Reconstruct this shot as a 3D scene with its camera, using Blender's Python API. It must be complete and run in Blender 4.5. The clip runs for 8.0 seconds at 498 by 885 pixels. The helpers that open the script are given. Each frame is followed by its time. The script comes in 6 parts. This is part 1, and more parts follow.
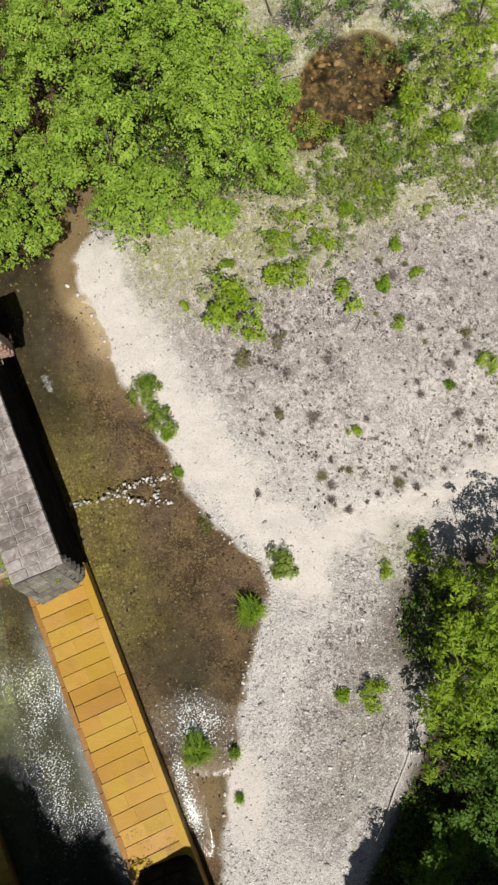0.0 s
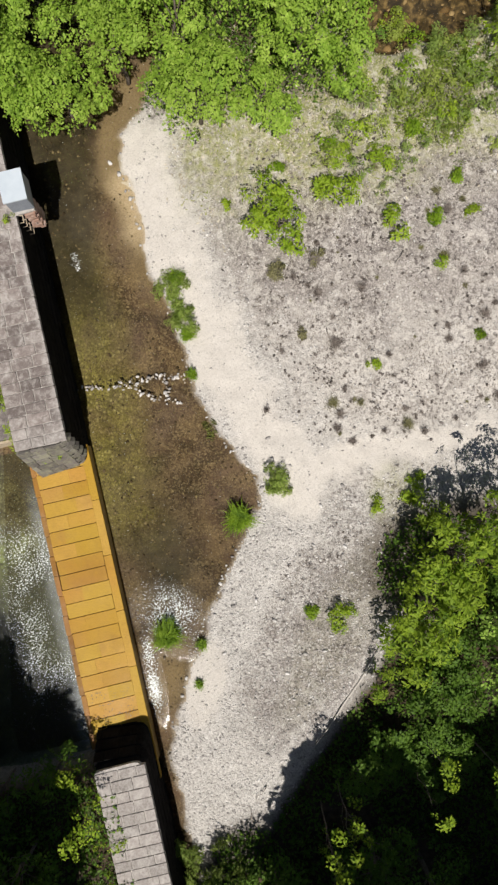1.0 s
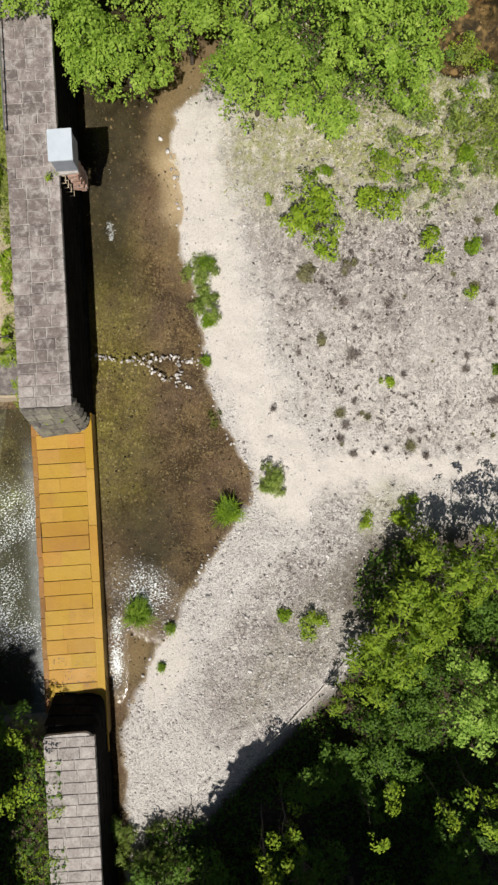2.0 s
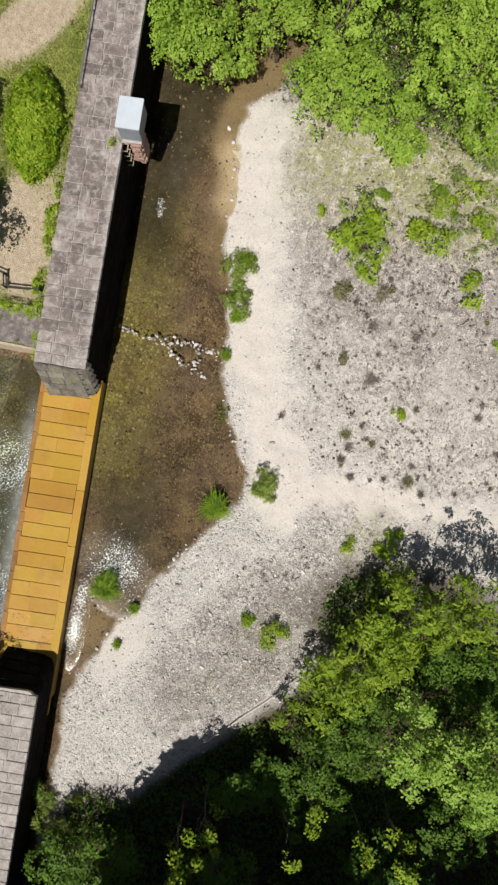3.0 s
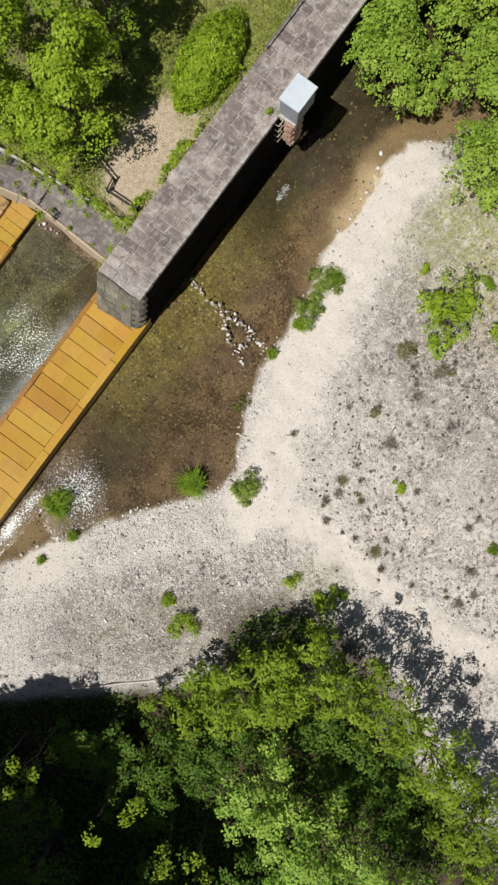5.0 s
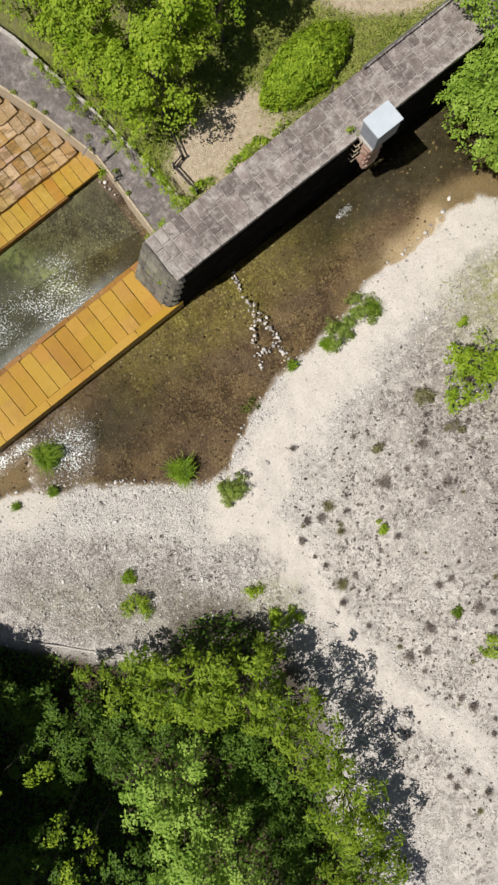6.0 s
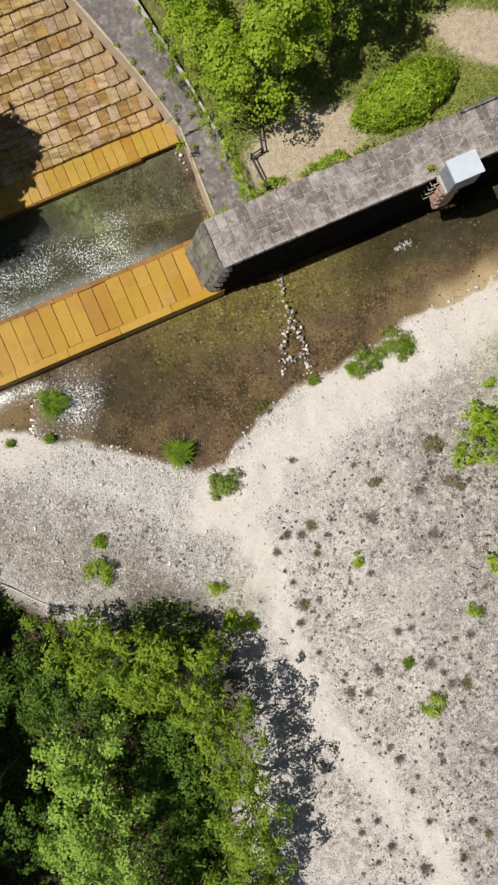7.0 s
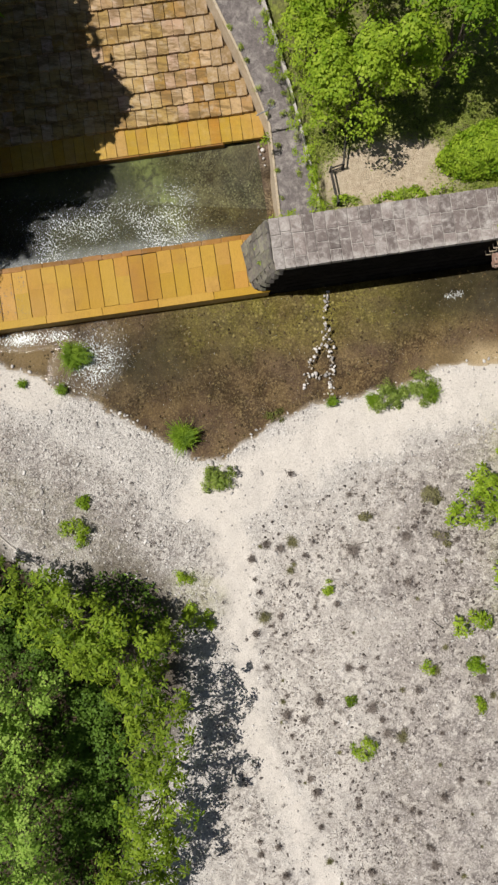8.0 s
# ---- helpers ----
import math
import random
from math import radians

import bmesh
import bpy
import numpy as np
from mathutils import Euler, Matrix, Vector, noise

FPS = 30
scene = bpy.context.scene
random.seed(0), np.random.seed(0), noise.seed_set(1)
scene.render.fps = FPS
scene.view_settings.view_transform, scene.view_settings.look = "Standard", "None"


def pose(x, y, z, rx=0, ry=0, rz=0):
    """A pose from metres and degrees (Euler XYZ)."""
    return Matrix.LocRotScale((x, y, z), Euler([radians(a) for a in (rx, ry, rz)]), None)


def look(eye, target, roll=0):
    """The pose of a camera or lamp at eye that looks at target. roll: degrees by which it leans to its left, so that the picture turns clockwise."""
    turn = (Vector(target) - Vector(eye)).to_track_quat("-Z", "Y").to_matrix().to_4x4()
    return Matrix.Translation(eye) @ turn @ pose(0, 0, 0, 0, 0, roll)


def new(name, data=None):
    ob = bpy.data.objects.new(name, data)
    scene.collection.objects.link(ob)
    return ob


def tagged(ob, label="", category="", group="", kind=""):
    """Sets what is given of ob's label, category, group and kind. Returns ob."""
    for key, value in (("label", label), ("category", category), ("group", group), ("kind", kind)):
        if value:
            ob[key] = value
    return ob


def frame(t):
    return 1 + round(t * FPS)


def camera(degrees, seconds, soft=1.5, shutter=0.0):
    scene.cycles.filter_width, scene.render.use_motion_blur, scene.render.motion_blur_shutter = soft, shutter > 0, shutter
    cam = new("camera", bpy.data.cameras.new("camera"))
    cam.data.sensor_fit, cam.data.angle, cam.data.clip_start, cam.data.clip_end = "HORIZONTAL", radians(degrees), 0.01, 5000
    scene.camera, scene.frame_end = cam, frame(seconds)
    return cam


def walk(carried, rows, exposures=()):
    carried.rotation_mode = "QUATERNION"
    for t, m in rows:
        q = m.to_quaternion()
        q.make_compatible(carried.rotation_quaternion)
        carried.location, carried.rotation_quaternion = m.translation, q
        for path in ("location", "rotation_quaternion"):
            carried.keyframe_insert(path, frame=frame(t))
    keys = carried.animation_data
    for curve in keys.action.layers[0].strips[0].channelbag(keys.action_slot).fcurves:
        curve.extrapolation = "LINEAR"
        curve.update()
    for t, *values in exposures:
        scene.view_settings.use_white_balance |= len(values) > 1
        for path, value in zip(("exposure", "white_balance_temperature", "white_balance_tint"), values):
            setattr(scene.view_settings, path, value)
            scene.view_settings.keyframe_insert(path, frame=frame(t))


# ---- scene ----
cam = camera(47.1, 8.0, soft=2.6)
PATH = [
    (0, (-1.159, 0.861, 20.442), (-0.857, 0.767, 18.467), 4.6),
    (0.5, (-1.418, 0.782, 20.446), (-1.236, 0.744, 18.454), 3.9),
    (1, (-1.65, 0.697, 20.464), (-1.594, 0.694, 18.465), 0.5),
    (1.5, (-1.735, 0.676, 20.47), (-1.689, 0.677, 18.47), 0.4),
    (3, (-1.663, 0.648, 20.488), (-1.62, 0.66, 18.488), 3.9),
    (3.5, (-1.676, 0.587, 20.465), (-1.636, 0.606, 18.465), -0.6),
    (4, (-1.716, 0.512, 20.449), (-1.677, 0.542, 18.45), -5.8),
    (4.5, (-1.702, 0.458, 20.405), (-1.666, 0.493, 18.406), -4.9),
    (6, (-1.445, 0.383, 20.322), (-1.421, 0.435, 18.323), -3.4),
    (6.5, (-1.429, 0.313, 20.304), (-1.406, 0.371, 18.305), 0.1),
    (7, (-1.453, 0.248, 20.292), (-1.435, 0.317, 18.294), 1.7),
    (7.5, (-1.499, 0.222, 20.266), (-1.485, 0.298, 18.267), 4.7),
    (8, (-1.559, 0.231, 20.227), (-1.547, 0.311, 18.229), 10.7),
]
walk(cam, [(t, look(eye, target, roll)) for t, eye, target, roll in PATH])

# ---- world and sun: shadows fall towards +x, sun about 59 degrees high ----
SUN_EL = radians(59.0)
world = bpy.data.worlds.new("sky")
scene.world = world
world.use_nodes = True
wn = world.node_tree
wn.nodes.clear()
sky = wn.nodes.new("ShaderNodeTexSky")
sky.sky_type = "NISHITA"
sky.sun_disc = False
sky.sun_elevation = SUN_EL
sky.sun_rotation = radians(-90)
sky.air_density = 0.7
sky.dust_density = 1.2
sky.ozone_density = 0.3
sky_bg = wn.nodes.new("ShaderNodeBackground")
sky_bg.inputs["Strength"].default_value = 0.045
sky_out = wn.nodes.new("ShaderNodeOutputWorld")
wn.links.new(sky.outputs[0], sky_bg.inputs[0])
wn.links.new(sky_bg.outputs[0], sky_out.inputs[0])

sun_data = bpy.data.lights.new("sun", "SUN")
sun_data.energy = 5.0
sun_data.angle = radians(0.53)
sun_data.color = (1.0, 0.955, 0.89)
sun = new("sun", sun_data)
sun.matrix_world = look((-30 * math.cos(SUN_EL), 0.0, 30 * math.sin(SUN_EL)), (0, 0, 0))


# ---- materials ----
class Nodes:
    """Small wrapper round a node tree."""

    def __init__(self, name):
        self.mat = bpy.data.materials.new(name)
        self.mat.use_nodes = True
        self.tree = self.mat.node_tree
        self.tree.nodes.clear()
        self.out = self.tree.nodes.new("ShaderNodeOutputMaterial")
        self.bsdf = self.tree.nodes.new("ShaderNodeBsdfPrincipled")
        self.tree.links.new(self.bsdf.outputs[0], self.out.inputs["Surface"])
        self.pos = self.tree.nodes.new("ShaderNodeNewGeometry").outputs["Position"]

    def link(self, a, b):
        self.tree.links.new(a, b)

    def put(self, socket, value):
        if isinstance(value, bpy.types.NodeSocket):
            self.link(value, socket)
        elif isinstance(value, tuple) and len(value) == 3 and socket.type == "RGBA":
            socket.default_value = (*value, 1)
        else:
            socket.default_value = value

    def noise(self, scale, detail=4.0, rough=0.6, vec=None, distort=0.0):
        n = self.tree.nodes.new("ShaderNodeTexNoise")
        n.inputs["Scale"].default_value = scale
        n.inputs["Detail"].default_value = detail
        n.inputs["Roughness"].default_value = rough
        n.inputs["Distortion"].default_value = distort
        self.link(vec or self.pos, n.inputs["Vector"])
        return n.outputs["Fac"]

    def voronoi(self, scale, feature="F1", out="Distance", vec=None):
        n = self.tree.nodes.new("ShaderNodeTexVoronoi")
        n.feature = feature
        n.inputs["Scale"].default_value = scale
        self.link(vec or self.pos, n.inputs["Vector"])
        return n.outputs[out]

    def stretch(self, sx, sy, sz, turn=0.0):
        n = self.tree.nodes.new("ShaderNodeMapping")
        n.inputs["Scale"].default_value = (sx, sy, sz)
        n.inputs["Rotation"].default_value = (0, 0, turn)
        self.link(self.pos, n.inputs["Vector"])
        return n.outputs[0]

    def attr(self, name):
        n = self.tree.nodes.new("ShaderNodeAttribute")
        n.attribute_name = name
        return n.outputs["Fac"]

    def rand(self):
        return self.tree.nodes.new("ShaderNodeObjectInfo").outputs["Random"]

    def island(self):
        return self.tree.nodes.new("ShaderNodeNewGeometry").outputs["Random Per Island"]

    def ramp(self, fac, *stops):
        n = self.tree.nodes.new("ShaderNodeValToRGB")
        self.link(fac, n.inputs[0])
        while len(n.color_ramp.elements) < len(stops):
            n.color_ramp.elements.new(0.5)
        for e, (p, c) in zip(n.color_ramp.elements, stops):
            e.position = p
            e.color = (c, c, c, 1) if isinstance(c, (int, float)) else (*c, 1)
        return n.outputs[0]

    def mix(self, fac, a, b, mode="MIX"):
        n = self.tree.nodes.new("ShaderNodeMix")
        n.data_type = "RGBA"
        n.blend_type = mode
        self.put(n.inputs[0], fac)
        self.put(n.inputs[6], a)
        self.put(n.inputs[7], b)
        return n.outputs[2]

    def math(self, op, a, b=0.0, clamp=False):
        n = self.tree.nodes.new("ShaderNodeMath")
        n.operation = op
        n.use_clamp = clamp
        self.put(n.inputs[0], a)
        self.put(n.inputs[1], b)
        return n.outputs[0]

    def bump(self, height, strength=0.5, distance=0.02, normal=None):
        n = self.tree.nodes.new("ShaderNodeBump")
        n.inputs["Strength"].default_value = strength
        n.inputs["Distance"].default_value = distance
        self.link(height, n.inputs["Height"])
        if normal:
            self.link(normal, n.inputs["Normal"])
        return n.outputs[0]

    def done(self, color, rough=0.8, normal=None, metal=0.0, spec=0.5):
        self.put(self.bsdf.inputs["Base Color"], color)
        self.put(self.bsdf.inputs["Roughness"], rough)
        self.bsdf.inputs["Metallic"].default_value = metal
        self.bsdf.inputs["Specular IOR Level"].default_value = spec
        if normal:
            self.link(normal, self.bsdf.inputs["Normal"])
        return self.mat


def ground_material():
    m = Nodes("ground")
    big, mid, fine = m.noise(0.5, 5), m.noise(2.2, 6, 0.65), m.noise(16, 5, 0.7)
    grain = m.noise(70, 3, 0.7)
    pebble = m.voronoi(17, out="Color")
    pebble_d = m.voronoi(17)
    # pale limestone gravel
    gravel = m.ramp(fine, (0.32, (0.235, 0.21, 0.185)), (0.47, (0.51, 0.475, 0.435)), (0.66, (0.69, 0.65, 0.60)))
    stone = m.ramp(pebble, (0.08, (0.17, 0.155, 0.145)), (0.4, (0.54, 0.51, 0.48)), (0.85, (0.78, 0.75, 0.715)))
    gravel = m.mix(0.45, gravel, stone)
    sand = m.mix(m.ramp(mid, (0.3, 0.0), (0.7, 1.0)), (0.68, 0.632, 0.572), (0.61, 0.56, 0.50))
    sand = m.mix(m.ramp(grain, (0.35, 0.0), (0.65, 0.4)), sand, (0.52, 0.475, 0.425))
    sand = m.mix(m.ramp(m.noise(27, 5, 0.75), (0.55, 0.0), (0.64, 0.55)), sand, (0.37, 0.335, 0.30))
    sand = m.mix(m.ramp(m.voronoi(13), (0.10, 0.7), (0.16, 0.0)), sand, (0.74, 0.71, 0.67))
    col = m.mix(m.attr("sand"), gravel, sand)
    # grey-brown mat of dry lichen and dead stalks: soft patches, then clumps and specks of three sizes
    dense = m.math("MULTIPLY", m.attr("dense"), m.ramp(m.noise(2.3, 5, 0.65, distort=0.6), (0.40, 0.20), (0.54, 0.95)))
    col = m.mix(dense, col, m.ramp(m.noise(13, 4, 0.65), (0.36, (0.12, 0.104, 0.098)), (0.5, (0.29, 0.26, 0.243)), (0.64, (0.60, 0.555, 0.51))))
    patch = m.ramp(m.noise(0.6, 4, 0.6), (0.38, 0.05), (0.58, 1.0))
    mott = m.ramp(m.noise(3.4, 3.5, 0.62, distort=0.7), (0.44, 0.0), (0.54, 1.0))
    scrub_f = m.math("MULTIPLY", m.attr("scrub"), m.math("MULTIPLY", patch, mott))
    scrub = m.ramp(m.noise(24, 3, 0.65), (0.34, (0.125, 0.107, 0.096)), (0.50, (0.26, 0.23, 0.208)), (0.66, (0.48, 0.44, 0.40)))
    col = m.mix(m.math("MULTIPLY", scrub_f, 0.85), col, scrub)
    thin = m.ramp(m.noise(2.4, 6, 0.7), (0.3, (0.30, 0.27, 0.235)), (0.6, (0.50, 0.455, 0.40)))
    col = m.mix(m.math("MULTIPLY", m.attr("scrub"), m.ramp(m.noise(1.1, 5, 0.65), (0.40, 0.0), (0.64, 0.35))), col, thin)
    clumps = m.math("MULTIPLY", m.attr("scrub"), m.ramp(m.noise(7.5, 3, 0.58, distort=0.5), (0.535, 0.0), (0.60, 0.9)))
    clumps = m.math("MULTIPLY", clumps, m.ramp(m.noise(0.9, 4, 0.6), (0.40, 0.08), (0.56, 1.0)))
    col = m.mix(clumps, col, m.ramp(m.noise(30, 3, 0.7), (0.35, (0.05, 0.041, 0.037)), (0.65, (0.20, 0.17, 0.157))))
    # dark specks: dead stalks, and small stone shadows painted in
    specks = m.math("MULTIPLY", m.math("MAXIMUM", m.attr("scrub"), 0.35), m.ramp(m.noise(19, 2.5, 0.55, distort=0.5), (0.575, 0.0), (0.63, 0.95)))
    specks = m.math("MULTIPLY", specks, m.ramp(m.noise(1.7, 4, 0.65), (0.36, 0.3), (0.56, 1.0)))
    col = m.mix(specks, col, (0.105, 0.09, 0.086))
    chips = m.math("MULTIPLY", m.attr("scrub"), m.ramp(m.voronoi(7.5), (0.10, 0.9), (0.15, 0.0)))
    col = m.mix(chips, col, (0.75, 0.715, 0.67))
    # thin grass
    grass_f = m.math("MULTIPLY", m.attr("grass"), m.ramp(m.noise(3.5, 6, 0.7), (0.34, 0.0), (0.6, 1.0)))
    grass = m.ramp(m.noise(22, 5, 0.75), (0.3, (0.09, 0.115, 0.03)), (0.5, (0.26, 0.27, 0.09)), (0.7, (0.50, 0.45, 0.24)))
    lawn = m.ramp(m.noise(7, 6, 0.75), (0.3, (0.075, 0.115, 0.016)), (0.55, (0.23, 0.285, 0.042)), (0.75, (0.42, 0.42, 0.12)))
    grass = m.mix(m.attr("lawn"), grass, lawn)
    col = m.mix(m.attr("lawn"), col, m.ramp(m.noise(5, 6, 0.75), (0.35, (0.07, 0.06, 0.03)), (0.65, (0.27, 0.24, 0.12))))
    col = m.mix(grass_f, col, grass)
    # rust-brown hollow
    rust = m.ramp(m.noise(2.4, 4, 0.65, distort=0.5), (0.40, (0.022, 0.017, 0.008)), (0.52, (0.095, 0.07, 0.03)), (0.66, (0.28, 0.20, 0.085)))
    rust_f = m.attr("rust")
    # bare earth and leaf litter, darkened further to paint in the trees' shade
    soil = m.ramp(m.noise(6, 7, 0.75), (0.3, (0.016, 0.012, 0.007)), (0.5, (0.05, 0.036, 0.020)), (0.72, (0.14, 0.10, 0.058)))
    col = m.mix(m.attr("soil"), col, soil)
    col = m.mix(rust_f, col, rust)
    dirt = m.ramp(m.noise(6, 6, 0.7), (0.3, (0.34, 0.265, 0.18)), (0.7, (0.58, 0.485, 0.36)))
    col = m.mix(m.attr("dirt"), col, dirt)
    # stream bed: silt, algae and drowned pebbles
    silt = m.ramp(m.noise(0.7, 6, 0.65, distort=0.5), (0.36, (0.024, 0.016, 0.011)), (0.5, (0.085, 0.056, 0.038)), (0.64, (0.20, 0.15, 0.085)))
    bed_stone = m.ramp(m.voronoi(21, out="Color"), (0.15, (0.04, 0.03, 0.017)), (0.55, (0.20, 0.155, 0.085)), (0.9, (0.58, 0.48, 0.29)))
    algae = m.ramp(fine, (0.36, (0.05, 0.05, 0.013)), (0.62, (0.42, 0.39, 0.11)))
    bed = m.mix(m.ramp(m.noise(2.6, 4), (0.35, 0.16), (0.65, 0.45)), silt, bed_stone)
    cobble = m.ramp(m.voronoi(8.5, out="Color"), (0.1, (0.07, 0.065, 0.016)), (0.5, (0.28, 0.26, 0.075)), (0.9, (0.62, 0.57, 0.26)))
    cobble = m.mix(m.ramp(m.voronoi(8.5), (0.25, 0.0), (0.5, 0.75)), cobble, (0.045, 0.036, 0.014))
    bed = m.mix(m.ramp(m.noise(0.45, 4, 0.6, distort=0.6), (0.5, 0.0), (0.62, 0.55)), bed, m.ramp(fine, (0.3, (0.07, 0.045, 0.036)), (0.7, (0.22, 0.155, 0.12))))
    bed = m.mix(m.math("MULTIPLY", m.attr("algae"), m.ramp(m.noise(0.9, 5, 0.65), (0.34, 0.45), (0.6, 1.0))), bed, m.mix(m.ramp(m.noise(1.6, 4, 0.6), (0.4, 0.25), (0.6, 0.75)), algae, cobble))
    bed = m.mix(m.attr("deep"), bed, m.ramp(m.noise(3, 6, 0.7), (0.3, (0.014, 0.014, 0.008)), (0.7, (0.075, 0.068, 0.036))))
    bed = m.mix(m.attr("warm"), bed, m.ramp(fine, (0.3, (0.17, 0.13, 0.072)), (0.7, (0.33, 0.265, 0.16))))
    bed = m.mix(m.attr("shoal"), bed, m.ramp(fine, (0.3, (0.40, 0.33, 0.22)), (0.7, (0.60, 0.52, 0.39))))
    bed = m.mix(m.math("MULTIPLY", m.math("MULTIPLY", m.attr("streak"), 0.6), m.ramp(m.noise(3.5, 5, 0.65, distort=0.6), (0.42, 0.0), (0.6, 1.0))), bed, (0.36, 0.35, 0.13))
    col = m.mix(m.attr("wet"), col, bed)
    col = m.mix(m.ramp(big, (0.4, 0.0), (0.7, 0.12)), col, (0.33, 0.30, 0.27))
    smooth = m.math("SUBTRACT", 1.0, m.math("MAXIMUM", m.math("MULTIPLY", m.attr("sand"), 0.85), m.math("MULTIPLY", m.attr("wet"), 0.6)))
    h = m.math("ADD", m.math("MULTIPLY", fine, 0.9), m.math("MULTIPLY", m.math("SUBTRACT", 0.6, pebble_d), 0.25))
    nrm = m.bump(m.math("MULTIPLY", h, smooth), 0.9, 0.06)
    nrm = m.bump(grain, 0.4, 0.012, nrm)
    return m.done(col, 0.92, nrm, spec=0.15)


def stone_material(name, dark, light, spot, weather=1.0, edge=False, spec=0.25):
    """Weathered masonry; each block has its own tone."""
    m = Nodes(name)
    f, c = m.noise(9, 6, 0.7), m.noise(45, 5, 0.75)
    base = m.mix(m.ramp(f, (0.3, 0.0), (0.7, 1.0)), dark, light)
    base = m.mix(m.math("MULTIPLY", m.rand(), 0.8), base, tuple(v * 0.55 for v in dark))
    base = m.mix(m.ramp(m.noise(4.2, 7, 0.8, distort=0.5), (0.49, 0.0), (0.64, 0.75 * weather)), base, spot)
    base = m.mix(m.ramp(c, (0.32, 0.55), (0.5, 0.0)), base, tuple(v * 0.4 for v in dark))
    base = m.mix(m.ramp(m.noise(1.6, 6, 0.7, distort=0.6), (0.50, 0.0), (0.66, 0.6 * weather)), base, spot)
    if edge:
        # lime bloom on the exposed downstream edge, the garden edge and the wall's end
        turned = m.tree.nodes.new("ShaderNodeMapping")
        turned.vector_type = "TEXTURE"
        turned.inputs["Location"].default_value = (-1.5, 6.35, 0)
        turned.inputs["Rotation"].default_value = (0, 0, radians(10.5))
        m.link(m.pos, turned.inputs["Vector"])
        axes = m.tree.nodes.new("ShaderNodeSeparateXYZ")
        m.link(turned.outputs[0], axes.inputs[0])
        wob = m.math("MULTIPLY", m.noise(3.0, 6, 0.75), 0.9)
        front = m.ramp(m.math("ADD", axes.outputs[1], wob), (0.42, 0.6), (0.60, 0.0))
        end = m.ramp(m.math("MULTIPLY", m.math("ADD", axes.outputs[0], m.math("MULTIPLY", wob, 2.2)), 0.3), (0.50, 0.5), (0.75, 0.0))
        base = m.mix(m.math("MULTIPLY", m.math("MAXIMUM", front, end), m.ramp(m.noise(14, 5, 0.7), (0.35, 0.3), (0.6, 1.0))), base, tuple(v * 0.85 for v in spot))
    nrm = m.bump(m.math("ADD", f, m.math("MULTIPLY", c, 0.6)), 0.6, 0.025)
    return m.done(base, 0.88, nrm, spec=spec)


def wet_slab_material(name, a, b, c, gloss, crust):
    """Orange, water-stained slabs with algae film."""
    m = Nodes(name)
    f = m.noise(0.6, 6, 0.65)
    col = m.ramp(m.rand(), (0.0, a), (0.22, (b[0] * 1.08, b[1] * 1.12, b[2] * 2.8)), (0.45, b), (0.62, (a[0] * 1.1, a[1] * 0.98, a[2])), (0.82, c), (1.0, (b[0] * 1.12, b[1] * 1.2, b[2] * 2.0)))
    col = m.mix(m.ramp(f, (0.42, 0.0), (0.66, 0.35)), col, c)
    col = m.mix(m.ramp(m.noise(0.33, 4, 0.6), (0.42, 0.0), (0.60, 0.55)), col, (b[0] * 0.97, b[1] * 1.14, b[2] * 1.2))
    col = m.mix(m.ramp(m.noise(1.1, 7, 0.75), (0.52, 0.0), (0.68, 0.35)), col, (a[0] * 0.8, a[1] * 0.85, a[2] * 1.6))
    col = m.mix(m.ramp(m.noise(30, 5, 0.7), (0.36, 0.30), (0.52, 0.0)), col, tuple(v * 0.45 for v in a))
    grain = m.noise(7, 5, 0.7, m.stretch(5, 0.7, 1, radians(-10.5)))
    col = m.mix(m.ramp(grain, (0.35, 0.22), (0.55, 0.0)), col, tuple(v * 0.5 for v in b))
    if crust:
        col = m.mix(m.ramp(m.noise(3.6, 6, 0.75), (0.50, 0.0), (0.64, crust * 0.6)), col, (0.54, 0.48, 0.40))
        smear = m.noise(2.3, 7, 0.75, m.stretch(0.55, 1.9, 1, radians(-10.5)), distort=0.4)
        col = m.mix(m.ramp(smear, (0.46, 0.0), (0.57, crust * 1.2)), col, (0.15, 0.09, 0.028))
    nrm = m.bump(m.math("ADD", m.noise(14, 5, 0.65), grain), 0.35, 0.02)
    return m.done(col, m.ramp(f, (0.3, gloss), (0.7, gloss + 0.25)), nrm, spec=0.25)


